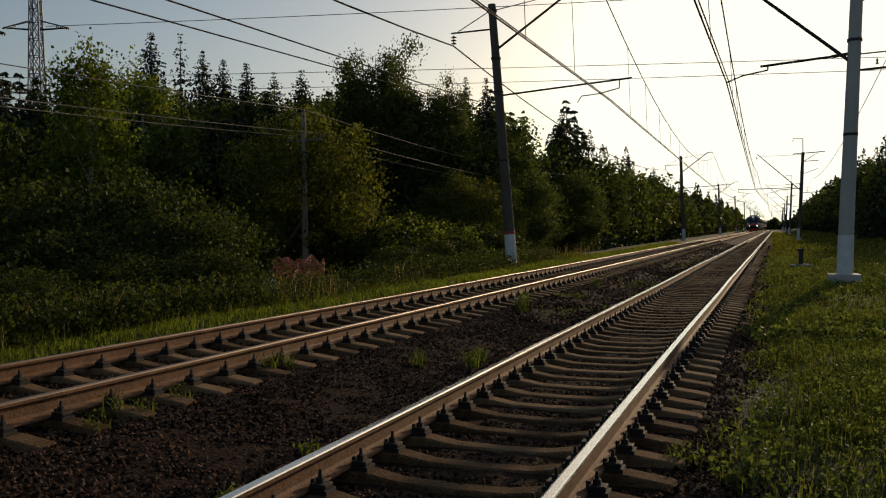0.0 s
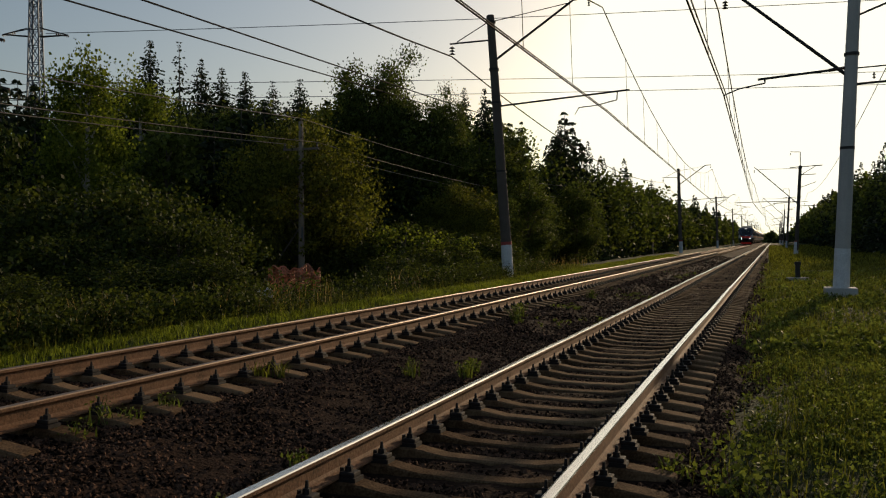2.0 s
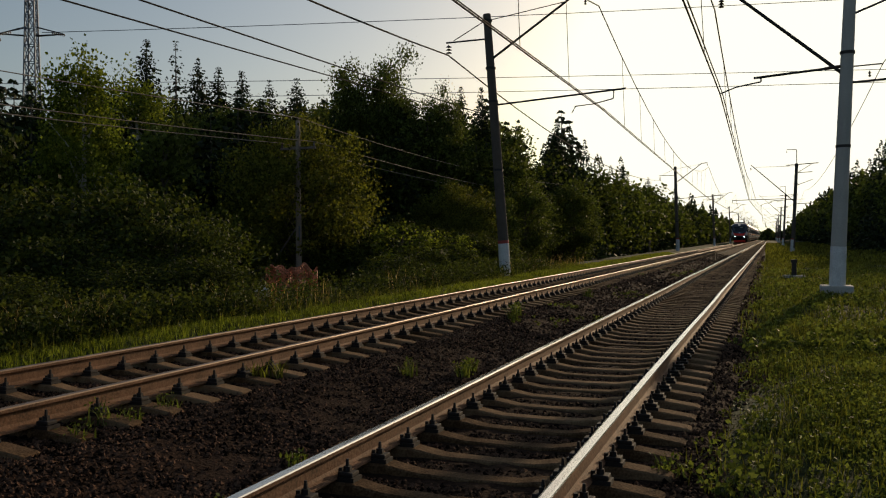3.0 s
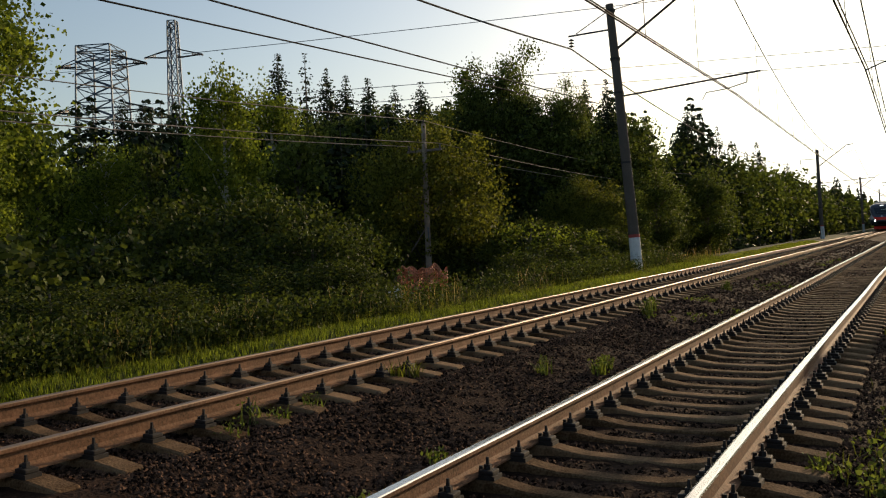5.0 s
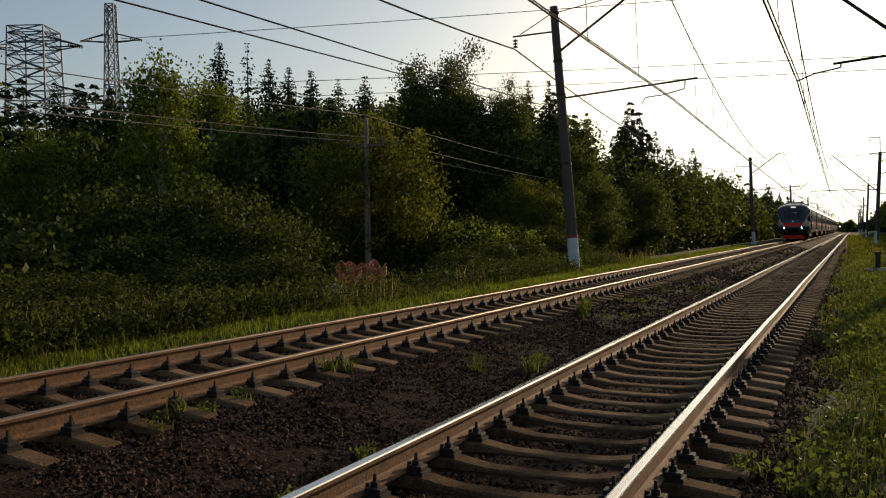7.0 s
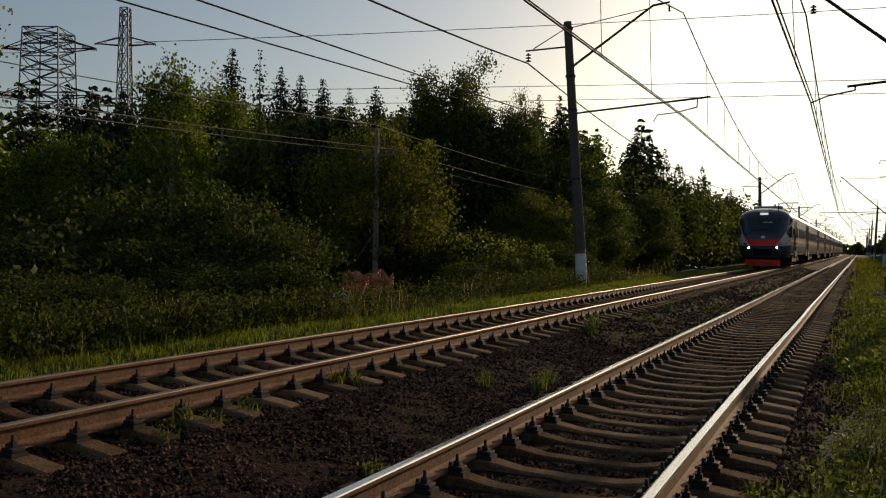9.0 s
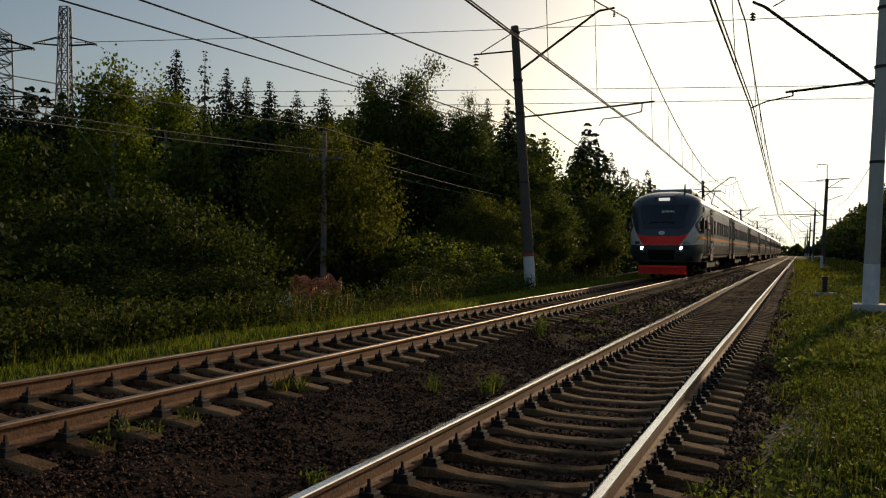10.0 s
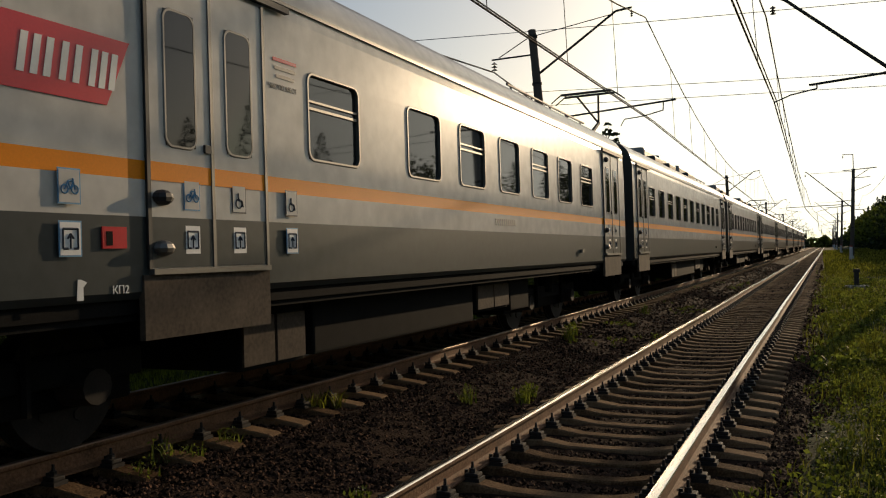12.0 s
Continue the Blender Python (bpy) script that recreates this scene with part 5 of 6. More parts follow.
def side_window(car, s, y0, y1, z0, z1, vent):
    w = part("window", plate("window", rect(y0 + 0.005, z0 + 0.005, y1 - 0.005, z1 - 0.005), HALF - 0.03, s, G_WIN, 0.006), None, car)
    part("frame", ring((y0, z0), (y1, z1), HALF, 0.020, 0.08, 0.012, s), None, w)
    if vent:
        zv = z0 + (z1 - z0) * 0.60
        part("sash_bar", plate("sash_bar", rect(y0 + 0.01, zv - 0.012, y1 - 0.01, zv + 0.012), HALF - 0.024, s, M_FRAME, 0.02), None, w)
        part("sash_bar", plate("sash_bar", rect(y0 + 0.01, zv + 0.055, y1 - 0.01, zv + 0.075), HALF - 0.024, s, M_FRAME, 0.02), None, w)


def bogie(car, y):
    """A bogie: side frames, axle boxes, springs; its two wheelsets turn."""
    # middle block drawn down to 0.30 to fill the shaded underside with black
    b = part("bogie", box(bmesh.new(), (-0.9, y - 1.9, 0.30), (0.9, y + 1.9, 0.66), 0.03), M_BLACK, car)
    for s in (-1, 1):
        part("side_frame", box(bmesh.new(), (s * 1.0 - 0.08, y - 1.85, 0.5), (s * 1.0 + 0.08, y + 1.85, 0.72), 0.03), M_BLACK, b)
        part("spring", tube(bmesh.new(), (s * 1.02, y, 0.6), (s * 1.02, y, 1.02), 0.16, seg=12), M_BLACK, b)
        for d in (-1.3, 1.3):
            part("axle_box", tube(bmesh.new(), (s * 0.93, y + d, 0.475), (s * 1.2, y + d, 0.475), 0.15, 0.13, 12), M_WHEEL, b)
            part("damper", tube(bmesh.new(), (s * 1.12, y + d * 0.6, 0.35), (s * 1.12, y + d * 0.6, 0.95), 0.035, seg=6), M_BLACK, b)
    out = []
    for d in (-1.3, 1.3):
        bm = tube(bmesh.new(), (-0.85, 0, 0), (0.85, 0, 0), 0.085, seg=10)
        for s in (-1, 1):
            tube(bm, (s * 0.73, 0, 0), (s * 0.86, 0, 0), 0.475, seg=28)
            tube(bm, (s * 0.70, 0, 0), (s * 0.73, 0, 0), 0.50, seg=28)
            for k in range(5):
                a = k * 2 * math.pi / 5
                tube(bm, (s * 0.85, 0.26 * math.cos(a), 0.26 * math.sin(a)), (s * 0.875, 0.26 * math.cos(a), 0.26 * math.sin(a)), 0.05, seg=6)
        w = part("wheelset", bm, M_WHEEL, car)
        w.matrix_basis = pose(0, y + d, 0.475)
        out.append((w, y + d))
    return out


def pantograph(car, y, up):
    """A folding current collector on its insulated frame."""
    z = 4.36
    p = part("pantograph", box(bmesh.new(), (-0.6, y - 0.9, z), (0.6, y + 0.9, z + 0.07), 0.015), M_IRON, car)
    for sx in (-0.5, 0.5):
        for sy in (-0.8, 0.8):
            part("insulator", tube(bmesh.new(), (sx, y + sy, z - 0.2), (sx, y + sy, z + 0.02), 0.07, 0.05, 8), M_INSUL, p)
    elbow = (0, y + 1.0, z + (0.75 if up else 0.18))
    head = (0, y - 0.15, z + (1.42 if up else 0.28))
    bm = tube(bmesh.new(), (0, y - 0.5, z + 0.07), elbow, 0.06, 0.05)
    part("lower_arm", bm, M_IRON, p)
    bm = bmesh.new()
    for sx in (-0.12, 0.12):
        tube(bm, elbow, (head[0] + sx * 2.5, head[1], head[2] - 0.06), 0.03)
    part("upper_arm", bm, M_IRON, p)
    bm = bmesh.new()
    for dy in (-0.2, 0.2):
        tube(bm, (-0.72, y - 0.15 + dy, head[2]), (0.72, y - 0.15 + dy, head[2]), 0.035)
        for s in (-1, 1):
            tube(bm, (s * 0.72, y - 0.15 + dy, head[2]), (s * 1.0, y - 0.15 + dy, head[2] - 0.2), 0.018)
    for sx in (-0.6, 0.6):
        tube(bm, (sx, y - 0.35, head[2] - 0.03), (sx, y + 0.05, head[2] - 0.03), 0.02)
    part("collector_head", bm, M_IRON, p)


def roof_shell(y0, y1):
    n, ys = 16, [y0 + (y1 - y0) * i / 12 for i in range(13)]
    prof = []
    for k in range(n + 1):
        z = Z_GUT - 0.0 + (Z_TOP - Z_GUT) * math.sin(k / n * math.pi / 2)
        prof.append((roof_w(z) if k < n else 0.0, z))
    prof[0] = (HALF - 0.03, Z_GUT)
    full = prof + [(-x, z) for x, z in reversed(prof[:-1])]
    m = len(full)
    vs = [(x, y, z) for y in ys for x, z in full]
    fs, sl = [], []
    for j in range(len(ys) - 1):
        for i in range(m - 1):
            fs.append((j * m + i, (j + 1) * m + i, (j + 1) * m + i + 1, j * m + i + 1))
            sl.append(0 if min(i, m - 2 - i) < 5 else 1)
    return mesh_of("roof", vs, fs, [M_BODY, M_ROOF], sl, True)


def end_wall(y, turn):
    pts = [(HALF - 0.04, Z_LOW)] + [(roof_w(z), z) for z in (1.4, 2.2, 3.0, 3.42, 3.7, 3.95, 4.12, 4.22, 4.27)]
    full = pts + [(-x, z) for x, z in reversed(pts)]
    vs = [(x, y, z) for x, z in full]
    f = tuple(range(len(full)))
    return mesh_of("end_wall", vs, [f if turn else f[::-1]], M_GREY)


def coach(first, motor, label, seed):
    """A coach, with y running back from its front end."""
    car = thing("train_coach", label, "train coach", None, "coaches of the electric train")
    y0, y1 = (2.75, 20.55) if first else (0.0, 20.0)
    wins = [(7.62, 8.50), (9.57, 10.42), (11.02, 11.86), (12.44, 13.27), (13.88, 14.72), (15.30, 16.15), (16.78, 17.63)] if first else [(2.0, 2.82), (3.4, 4.24), (4.85, 5.7), (6.3, 7.15), (7.75, 8.6), (9.2, 10.05), (10.65, 11.5), (12.1, 12.95), (13.55, 14.4), (15.0, 15.85), (16.5, 17.3)]
    doors = [(5.65, 6.95), (18.5, 19.9)] if first else [(0.75, 1.55), (18.45, 19.4)]
    if not first:
        doors = [(0.45, 1.7), (18.3, 19.55)]
    holes = [(a, b, 2.235, 3.005) for a, b in wins]
    wheels = []
    for s in (-1, 1):
        part("side_wall", coach_side(s, y0, y1, holes), None, car)
        for i, (a, b) in enumerate(wins):
            side_window(car, s, a, b, 2.235, 3.005, i % 2 == 0)
        for a, b in doors:
            side_door(car, s, a, b)
        part("gutter", plate("gutter", rect(y0, Z_GUT - 0.03, y1, Z_GUT), HALF - 0.035, s, M_FRAME, 0.03), None, car)
        part("underskirt", plate("underskirt", rect(y0 + 0.3, 0.95, y1 - 0.3, 1.12), HALF - 0.12, s, M_BLACK, 0.02), None, car)
        part("seam", plate("seam", rect(y0 - 0.012, Z_LOW + 0.05, y0 + 0.012, 3.5), HALF - 0.002, s, M_FRAME, 0.008), None, car)
        # marks low on the body
        part("lamp", plate("lamp", rect(y1 - 4.0, 1.33, y1 - 3.85, 1.39), HALF, s, M_FRAME, 0.06), None, car)
    part("roof", roof_shell(y0, y1), None, car)
    part("floor", box(bmesh.new(), (-1.68, y0 + 0.05, 1.0), (1.68, y1 - 0.05, 1.14)), M_BLACK, car)
    # plain dark slab down the middle, added so the windows look dark
    part("dark_core", box(bmesh.new(), (-0.25, y0 + 0.4, 1.2), (0.25, y1 - 0.4, 3.4)), M_INSIDE, car)
    part("end_wall", end_wall(y1, True), None, car)
    if not first:
        part("end_wall", end_wall(y0, False), None, car)
    part("gangway", box(bmesh.new(), (-0.75, y1, 1.1), (0.75, y1 + 1.0, 3.5), 0.06), M_RUBBER, car)
    part("coupler", box(bmesh.new(), (-0.15, y1, 0.75), (0.15, y1 + 1.0, 1.0), 0.03), M_BLACK, car)
    # equipment below the floor; plain black boxes are added to keep the underside dark
    rr = random.Random(seed)
    for a, b, z0, z1, m in ((7.0, 7.95, 0.40, 0.86, M_BOX), (8.1, 12.1, 0.42, 1.0, M_BLACK), (12.2, 13.5, 0.52, 0.90, M_BOX), (13.6, 14.5, 0.45, 1.0, M_BLACK)):
        part("equipment_box", box(bmesh.new(), (-1.45, a, z0), (1.42, b, 1.0), 0.03), M_BLACK, car)
        if m is M_BOX:
            part("box_lid", box(bmesh.new(), (1.42, a + 0.02, z0 + 0.04), (1.445, (a + b) / 2 - 0.02, z1), 0.004), m, car)
            part("box_lid", box(bmesh.new(), (1.42, (a + b) / 2 + 0.02, z0 + 0.04), (1.445, b - 0.02, z1), 0.004), m, car)
    for yb in ((4.4, 16.6) if first else (3.2, 16.8)):
        wheels += bogie(car, yb)
    # roof equipment
    spots = [(4.0, 5.9), (6.3, 7.2)] if first else ([(5.4, 7.0), (8.0, 9.5), (12.0, 14.0)] if motor else [(2.5, 4.2), (15.5, 17.2)])
    for a, b in spots:
        part("roof_unit", box(bmesh.new(), (-1.0, a, 4.05), (1.0, b, 4.50), 0.1), M_ROOF, car)
        part("roof_grille", box(bmesh.new(), (0.55, a + 0.1, 4.0), (1.3, b - 0.1, 4.22), 0.06), M_RUBBER, car)
    for s in (-0.95, 0.95):
        part("roof_rail", tube(bmesh.new(), (s, y1 - 5.5, 4.32), (s, y1 - 0.4, 4.32), 0.025, seg=6), M_IRON, car)
        for k in range(5):
            part("roof_stay", tube(bmesh.new(), (s, y1 - 5.3 + k * 1.15, 4.05), (s, y1 - 5.3 + k * 1.15, 4.33), 0.02, seg=5), M_IRON, car)
    if motor:
        pantograph(car, 2.9, True)
    return car, wheels


# the cab's nose: for a height z, a rounded plan from the middle of the front to the seam
F_Z = [0.78, 1.02, 1.2, 1.5, 1.66, 2.0, 2.2, 2.5, 3.0, 3.5, 3.8, 3.98, 4.10, 4.2, 4.28]
F_Y = [0.66, 0.50, 0.44, 0.40, 0.42, 0.48, 0.55, 0.68, 0.96, 1.28, 1.52, 1.76, 2.02, 2.36, 2.75]
SEAM = 2.75


def nose(th, z, off=0.0):
    """A point of the nose: th 0 in the middle, 90 at the seam (negative: the other side)."""
    f = float(np.interp(z, F_Z, F_Y))
    w = roof_w(z) - 0.16 * smooth(1.3, 0.78, z)
    a = radians(abs(th))
    n = 2 / 2.7
    x = w * math.sin(a) ** n
    y = SEAM - (SEAM - f) * math.cos(a) ** n
    if off:
        x += off * math.sin(a)
        y -= off * math.cos(a)
    return (x if th >= 0 else -x, y, z + (off * 0.35 if z > 2.2 else 0))


def arc_z(th):
    """The lower edge of the dark blue cap."""
    return float(np.interp(abs(th), [0, 12, 22, 29, 36, 42, 50, 58, 66, 74, 82, 90], [2.02, 2.02, 2.035, 2.075, 2.17, 2.31, 2.60, 2.87, 3.05, 3.16, 3.235, 3.28]))


def grey_z(th):
    return 1.60 + 0.055 * smooth(40, 80, abs(th))


def red_z(th):
    return min(arc_z(th) - 0.004, grey_z(th) + 0.004 + max(0, abs(th) - 22) * 0.0345)


def nose_mesh():
    cols = [-90 + 180 * i / 120 for i in range(121)]
    vs, fs, sl = [], [], []
    counts = (8, 6, 6, 34)
    for th in cols:
        a, r, c = grey_z(th), red_z(th), arc_z(th)
        zs = [0.78 + (a - 0.78) * k / 8 for k in range(8)] + [a + (r - a) * k / 6 for k in range(6)] + [r + (c - r) * k / 6 for k in range(6)] + [c + (Z_TOP - c) * math.sin(k / 34 * math.pi / 2) for k in range(35)]
        vs += [nose(th, z) for z in zs]
    n = sum(counts) + 1
    for j in range(len(cols) - 1):
        for i in range(n - 1):
            fs.append((j * n + i, (j + 1) * n + i, (j + 1) * n + i + 1, j * n + i + 1))
            sl.append(0 if i < 8 else (1 if i < 14 else (2 if i < 20 else 3)))
    return mesh_of("nose", vs, fs, [M_GREY, M_BODY, M_RED, M_NAVY], sl, True)


def nose_patch(name, th0, th1, z0, z1, m, off=0.012, cols=40, rows=20, edge=True):
    """A patch lying on the nose; th0, th1 may depend on height (0 to 1), z0, z1 on the column (0 to 1)."""
    fn = lambda f, k: f(k) if callable(f) else f
    vs, fs = [], []
    for i in range(cols + 1):
        for j in range(rows + 1):
            u, v = i / cols, j / rows
            a = fn(th0, v) + (fn(th1, v) - fn(th0, v)) * u
            z = fn(z0, u) + (fn(z1, u) - fn(z0, u)) * v
            border = edge and (i in (0, cols) or j in (0, rows))
            vs.append(nose(a, z, 0.001 if border else off))
    n = rows + 1
    for i in range(cols):
        for j in range(rows):
            fs.append((i * n + j, (i + 1) * n + j, (i + 1) * n + j + 1, i * n + j + 1))
    return mesh_of(name, vs, fs, m, smooth=True)


def cab(car):
    n = part("nose", nose_mesh(), None, car, "streamlined nose in dark blue, red, silver and grey")
    part("windscreen", nose_patch("windscreen", lambda v: -21 - 13 * v, lambda v: 21 + 13 * v, 2.44, 3.50, G_SCREEN), None, n, "large dark windscreen")
    part("windscreen_shade", nose_patch("windscreen_shade", lambda v: -23 - 13 * v, lambda v: 23 + 13 * v, 2.38, 3.56, M_RUBBER, 0.005), None, n)
    part("air_intake", nose_patch("air_intake", -14.5, 14.5, 0.90, 1.38, M_BLACK, 0.01), None, n, "black air intake in the bumper")
    part("bumper_edge", nose_patch("bumper_edge", -40, 40, 1.53, 1.58, M_NAVY, 0.02, rows=3), None, n)
    for s in (-1, 1):
        part("side_vent", nose_patch("side_vent", s * 18, s * 30, 1.10, 1.30, M_RUBBER, 0.02, 10, 6), None, n)
        for k in range(4):
            part("vent_slat", nose_patch("vent_slat", s * 18.5, s * 29.5, 1.12 + k * 0.045, 1.142 + k * 0.045, M_GREY, 0.04, 8, 2), None, n)
        h = part("headlight_housing", nose_patch("headlight_housing", s * 18, s * 40, 1.38, 1.52, M_RUBBER, 0.014, 14, 6), None, n)
        bm = bmesh.new()
        bmesh.ops.create_uvsphere(bm, u_segments=16, v_segments=8, radius=0.075)
        p = nose(s * 24, 1.455, 0.015)
        bmesh.ops.transform(bm, matrix=Matrix.Translation(p) @ Matrix.Diagonal((1, 0.4, 1, 1)), verts=bm.verts)
        part("headlight", bm, E_HEAD, h, "lit round headlight")
        part("marker_strip", nose_patch("marker_strip", s * 29, s * 42, 1.345, 1.36, M_FRAME, 0.02, 8, 2), None, n)
        # cab side window, its bars, and the stripe that starts ahead of it
        lo = lambda u: 2.18 + 0.34 * max(0, 1 - u / 0.34)
        hi = lambda u: 2.56 + 0.46 * min(1, u / 0.55) ** 0.8
        part("cab_window_frame", nose_patch("cab_window_frame", s * 51.5, s * 88.5, lambda u: lo(u) - 0.03, lambda u: hi(u) + 0.03, M_RUBBER, 0.008, 30, 10), None, n)
        part("cab_window", nose_patch("cab_window", s * 53, s * 87.5, lo, hi, G_CAB, 0.016, 30, 10), None, n, "side window of the cab")
        part("window_bar", nose_patch("window_bar", s * 65, s * 65.6, 2.25, 2.88, M_FRAME, 0.024, 2, 6), None, n)
        part("cab_stripe", nose_patch("cab_stripe", s * 48, s * 90, lambda u: 1.64 + 0.265 * min(1, u / 0.34), lambda u: 1.65 + 0.385 * min(1, u / 0.34), M_ORANGE, 0.006, 40, 2, False), None, n, "orange stripe")
        bm = box(bmesh.new(), (0.06, -0.11, -0.2), (0.20, 0.11, 0.2), 0.05)
        tube(bm, (-0.1, 0.02, -0.28), (0.13, 0, -0.2), 0.02)
        bmesh.ops.transform(bm, matrix=pose(s * 1.77, 2.12, 2.62) @ Matrix.Diagonal((s, 1, 1, 1)), verts=bm.verts)
        bmesh.ops.recalc_face_normals(bm, faces=bm.faces)
        part("mirror", bm, M_RUBBER, n, "black wing mirror")
    # the destination display, the unit's number and the emblem
    p, q = Vector(nose(2, 3.26, 0.03)), Vector(nose(2, 3.40, 0.03))
    slope = math.degrees(math.atan2(q.z - p.z, q.y - p.y))
    lettering("destination_display", "Д У Б Н А", 0.125, E_TEXT, n, pose(0.24, p.y - 0.04, p.z - 0.05, slope, 0, 0), "lit pale green destination letters")
    p = Vector(nose(34, 1.70, 0.012))
    p2 = Vector(nose(36, 1.70, 0.012))
    turn = math.degrees(math.atan2(p2.y - p.y, p2.x - p.x))
    lettering("unit_number", "0076", 0.19, M_DARKSIGN, n, pose(p.x, p.y - 0.012, p.z, 84, 0, turn), "dark painted number")
    p = Vector(nose(-35, 1.80, 0.012))
    for k in range(4):
        p = nose(-31 - 2.6 * k, 1.70, 0.012)
        part("letter_bar", box(bmesh.new(), (p[0] - 0.04, p[1] - 0.01, 1.64), (p[0] + 0.04, p[1] + 0.02, 1.77)), M_DARKSIGN, n)
    p = nose(0, 2.18, 0.012)
    bm = bmesh.new()
    bmesh.ops.create_cone(bm, cap_ends=True, segments=24, radius1=0.12, radius2=0.12, depth=0.012, matrix=pose(0.02, p[1] - 0.01, 2.18, 60, 0, 0) @ Matrix.Diagonal((1.2, 0.85, 1, 1)))
    part("emblem", bm, M_SIGN, n, "pale oval emblem")
    for dz in (-0.03, 0.03):
        part("emblem_bar", box(bmesh.new(), (-0.09, -0.012, -0.012), (0.1, 0.012, 0.012), 0, pose(0.02, p[1] - 0.018 + dz * 0.5, 2.18 + dz, 60, 0, 0)), M_BLUE, n)
    # wipers
    for x0, x1, z0 in ((-0.75, 0.15, 2.6), (0.75, -0.05, 2.62)):
        a, b, c = nose(30 if x0 > 0 else -30, 2.45, 0.03), nose(3, 2.72, 0.05), nose(-14 if x0 > 0 else 12, 2.66, 0.05)
        bm = tube(bmesh.new(), a, b, 0.014, seg=5)
        tube(bm, b, c, 0.02, seg=5)
        part("wiper", bm, M_RUBBER, n)
    # roof light, aerial and the unit behind it
    r = part("roof_light_box", box(bmesh.new(), (-0.46, 1.46, 3.60), (0.46, 2.6, 4.02), 0.10), M_NAVY, n)
    part("roof_light", box(bmesh.new(), (-0.26, 1.44, 3.76), (0.26, 1.48, 3.90), 0.012), E_TOP, r, "lit white roof light")
    part("aerial", tube(bmesh.new(), (0.85, 2.3, 4.0), (0.85, 2.45, 4.62), 0.05, 0.03, 8), M_IRON, n)
    # the red skirt with its slats
    sk = part("skirt_bar", box(bmesh.new(), (-1.1, 0.90, 0.6), (1.1, 1.04, 0.98), 0.03), M_BLACK, n)
    for k in range(9):
        x = -1.0 + k * 0.25
        back = 0.34 + 0.22 * max(0.0, abs(x) - 0.85)
        vs = [(x - 0.124, 0.52 + back, 0.54), (x + 0.124, 0.52 + back, 0.54), (x + 0.118, 0.42 + back, 0.20), (x - 0.112, 0.42 + back, 0.20)]
        m = bmesh.new()
        f = m.faces.new([m.verts.new(v) for v in vs])
        bmesh.ops.solidify(m, geom=[f], thickness=0.02)
        part("skirt_slat", m, M_RED, sk, "red steel track-clearing slat")
    part("skirt_top", box(bmesh.new(), (-1.13, 0.855, 0.52), (1.13, 0.90, 0.62), 0.01), M_RED, sk)
    part("nose_floor", box(bmesh.new(), (-1.4, 0.95, 0.84), (1.4, 2.9, 1.04)), M_BLACK, n)
    # cab door with rails and steps, nameplate, red panel and stencils
    s = 1
    x = HALF + 0.004
    d = part("cab_door", plate("cab_door", rect(3.48, 1.32, 4.08, 3.24), x, s, M_BODY, 0.01), None, car)
    part("door_pane", plate("door_pane", [(3.60, 2.30), (3.78, 2.16), (3.98, 2.16), (4.02, 2.30), (4.02, 3.10), (3.60, 3.10)], x + 0.011, s, G_WIN, 0.006), None, d)
    part("lower_paint", plate("lower_paint", rect(3.485, 1.325, 4.075, Z_GREY), x + 0.011, s, M_GREY), None, d)
    part("stripe", plate("stripe", rect(3.485, Z_S0, 4.075, Z_S1), x + 0.011, s, M_ORANGE), None, d)
    part("latch", plate("latch", rect(3.56, 1.98 + 0.12, 3.72, 2.30 - 0.02), x + 0.011, s, M_FRAME, 0.02), None, d)
    part("latch", plate("latch", rect(3.56, 1.42, 3.70, 1.6), x + 0.011, s, M_RUBBER, 0.02), None, d)
    for y in (3.36, 4.22):
        bm = tube(bmesh.new(), (s * (x + 0.07), y, 1.25), (s * (x + 0.07), y, 2.45), 0.024, seg=8)
        for z in (1.25, 2.45):
            tube(bm, (s * x, y, z), (s * (x + 0.07), y, z), 0.03, seg=8)
        part("grab_rail", bm, M_RUBBER, car)
        part("rail_recess", plate("rail_recess", rect(y - 0.06, 1.2, y + 0.06, 2.5), x, s, M_GREY, 0.004), None, car)
    for z in (0.32, 0.78):
        part("step", box(bmesh.new(), (1.5, 3.55, z), (1.72, 4.05, z + 0.05), 0.01), M_FRAME, car)
    part("nameplate", plate("nameplate", rect(2.98, 2.92, 3.3, 3.14), x, s, M_PLATE, 0.012), None, car, "small brass builder's plate")
    m = part("red_panel", plate("red_panel", [(4.42, 2.36), (5.32, 2.36), (5.52, 2.80), (4.58, 2.80)], x, s, M_MCD, 0.005), None, car, "slanted red panel with white strokes")

    for k, (y, w) in enumerate(((4.66, 0.05), (4.75, 0.05), (4.84, 0.05), (4.95, 0.05), (5.05, 0.05), (5.17, 0.05), (5.25, 0.05), (5.33, 0.05))):
        part("white_bar", plate("white_bar", [(y, 2.46), (y + w, 2.46), (y + w + 0.04, 2.70), (y + 0.04, 2.70)], x + 0.006, s, M_SIGN, 0.003), None, m)
    for k in range(7):
        part("stencil_bar", plate("stencil_bar", rect(4.35 + 0.11 * k, 3.10, 4.42 + 0.11 * k, 3.20), x, s, M_DARKSIGN, 0.002), None, car)
    for y in (5.0, 7.3):
        sign(car, y, 1.50, "gate", s)
        sign(car, y, 1.82, "cycle" if y < 6 else "chair", s)
    part("red_box", plate("red_box", rect(5.25, 1.44, 5.45, 1.58), x, s, M_MCD, 0.012), None, car, "small red emergency box")
    part("box_slot", plate("box_slot", rect(5.28, 1.46, 5.33, 1.55), x + 0.012, s, M_BLACK, 0.003), None, car)
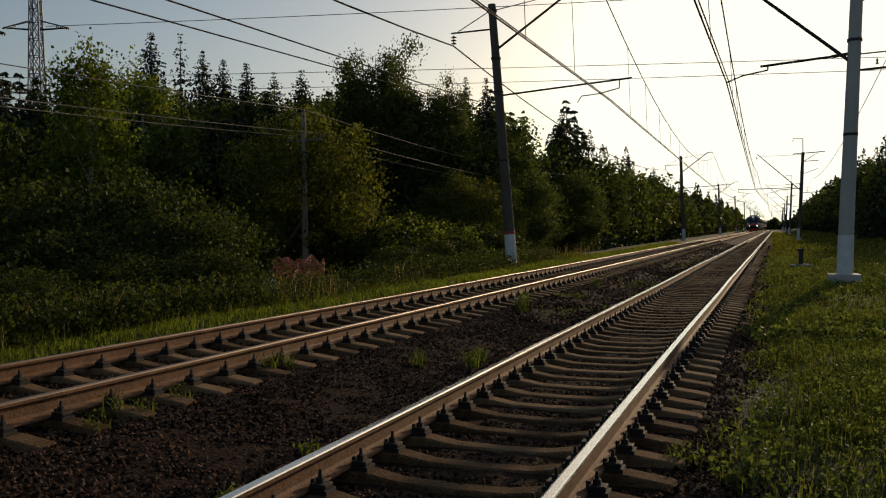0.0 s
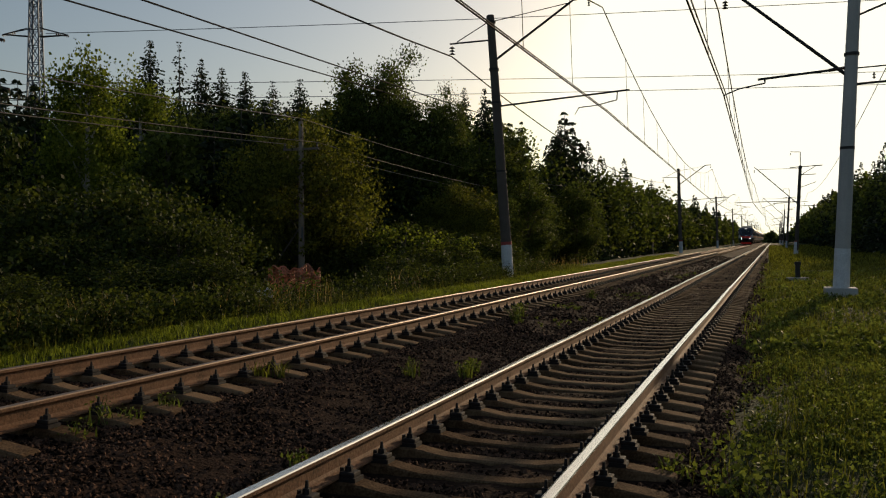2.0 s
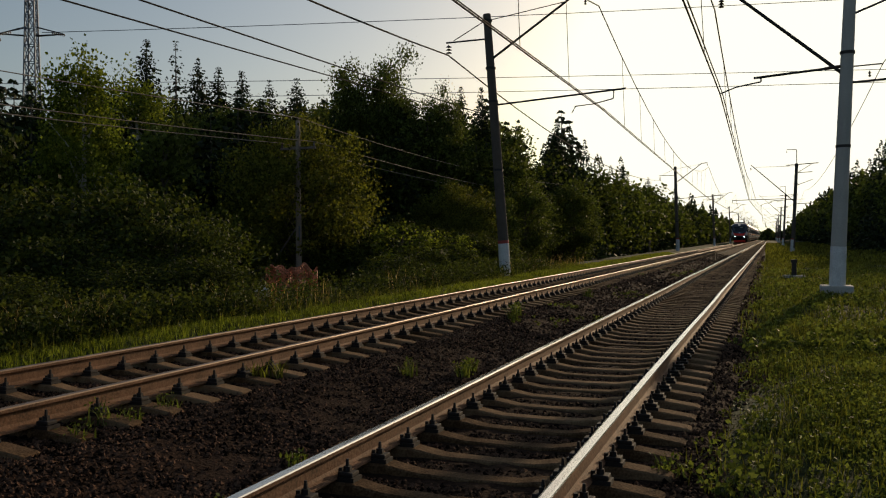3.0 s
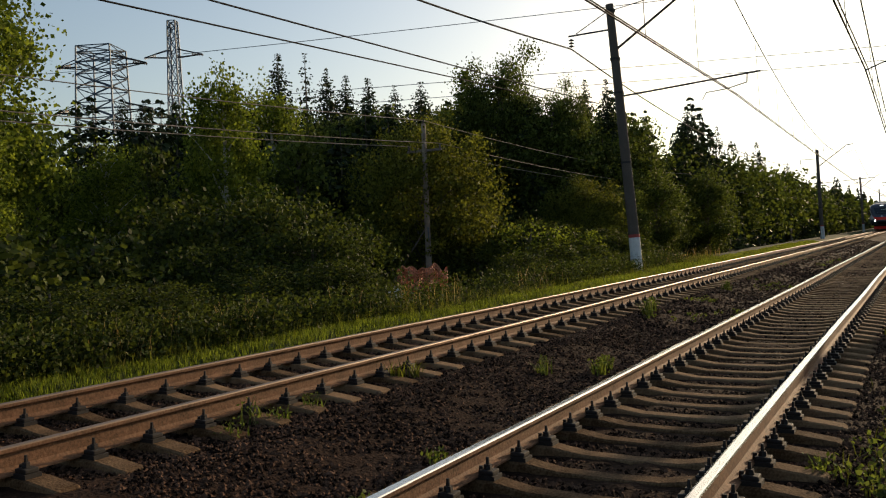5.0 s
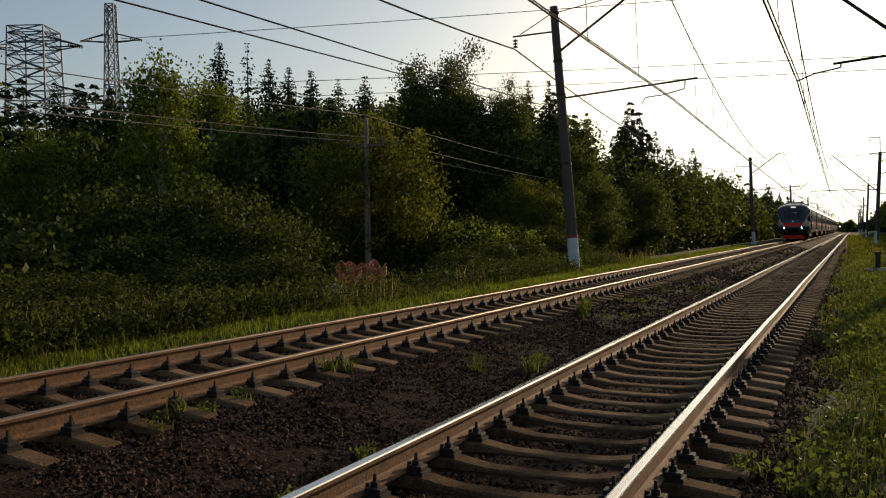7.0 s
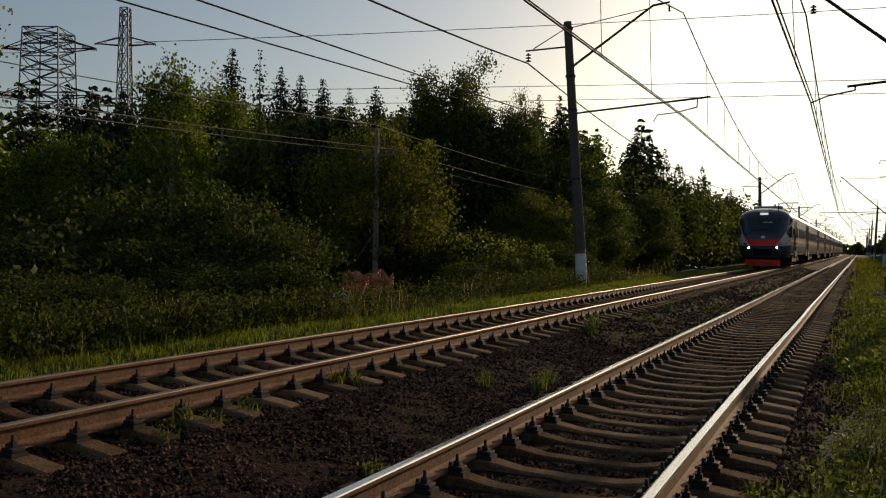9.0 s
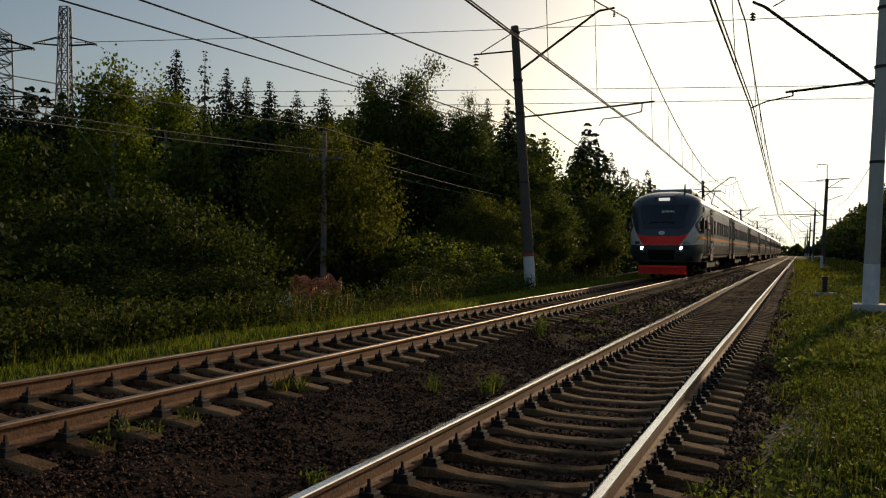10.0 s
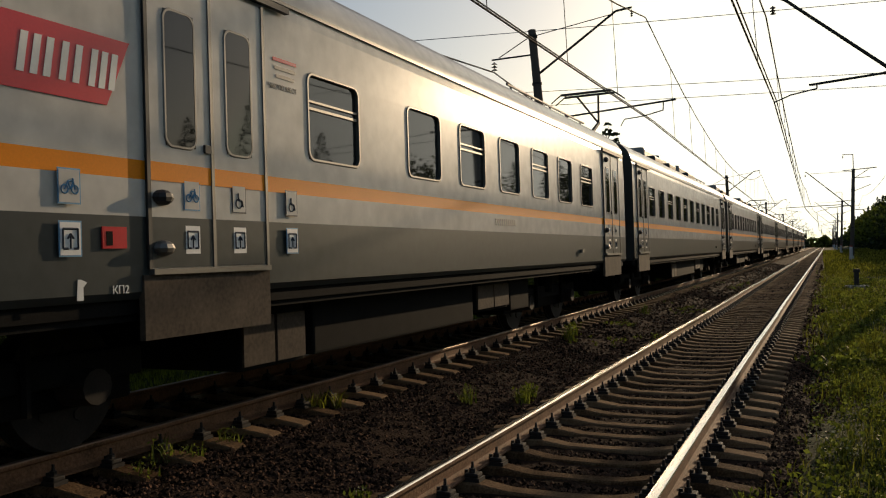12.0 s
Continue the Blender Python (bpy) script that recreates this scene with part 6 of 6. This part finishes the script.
    lettering("bogie_mark", "КП2", 0.075, M_SIGN, car, pose(x, 5.4, 1.17, 90, 0, 90), "white stencilled mark")
    for y in (3.42, 5.08):
        part("jack_mark", plate("jack_mark", [(y - 0.03, 1.12), (y + 0.02, 1.12), (y + 0.02, 1.2), (y + 0.05, 1.23), (y, 1.25), (y - 0.02, 1.25)], x, s, M_SIGN, 0.002), None, car)
    for k in range(3):
        w = (0.34, 0.30, 0.26)[k]
        part("stencil_bar", plate("stencil_bar", rect(7.28 - w / 2, 3.02 - 0.07 * k, 7.28 + w / 2, 3.05 - 0.07 * k), x, s, M_MCD if k == 0 else M_DARKSIGN, 0.002), None, car)
    lettering("seat_count", "ЧИСЛО МЕСТ", 0.06, M_DARKSIGN, car, pose(x, 7.25, 2.80, 90, 0, 90), "dark stencilled words")
    for k in range(10):
        part("stencil_bar", plate("stencil_bar", rect(12.2 + 0.085 * k, 1.75, 12.25 + 0.085 * k, 1.84), x, s, M_DARKSIGN, 0.002), None, car)


SPEED, CAR = 20.6, 21.0
FRONT = 7.84 + 11.6 * SPEED              # where the nose is at the clip's start
RAIL_B = ZB + RT
coaches = []
lead, lead_wheels = coach(True, False, "leading coach of a silver, grey and orange electric train, headlights lit", 1)
cab(lead)
coaches.append((lead, 0.0, lead_wheels))
pan, pan_wheels = coach(False, True, "silver, grey and orange coach with a raised pantograph", 2)
plain, plain_wheels = coach(False, False, "silver, grey and orange coach of the electric train", 3)
coaches += [(pan, 21.5, pan_wheels), (plain, 21.5 + CAR, plain_wheels)]
for k in range(2, 8):
    coaches.append((copy_thing(pan if k % 2 else plain, Matrix.Identity(4)), 21.5 + CAR * k, []))


def motions():
    """The train runs along the far track at a steady speed, its wheels turning."""
    for car, back, wheels in coaches:
        rows = []
        for t in range(49):
            y = FRONT - SPEED * t / 4 + back
            (xa, za), (xb, zb) = bend(y), bend(y + 20)
            rows.append((t / 4, pose(XB + xa, y, RAIL_B + za, math.degrees((zb - za) / 20), 0, -math.degrees((xb - xa) / 20))))
        walk(car, rows)
        for w, y in wheels:
            step = math.degrees(SPEED / FPS / 0.475)
            walk(w, [(k / FPS, pose(0, y, 0.475, (step * k) % 360)) for k in range(12 * FPS + 1)])


motions()
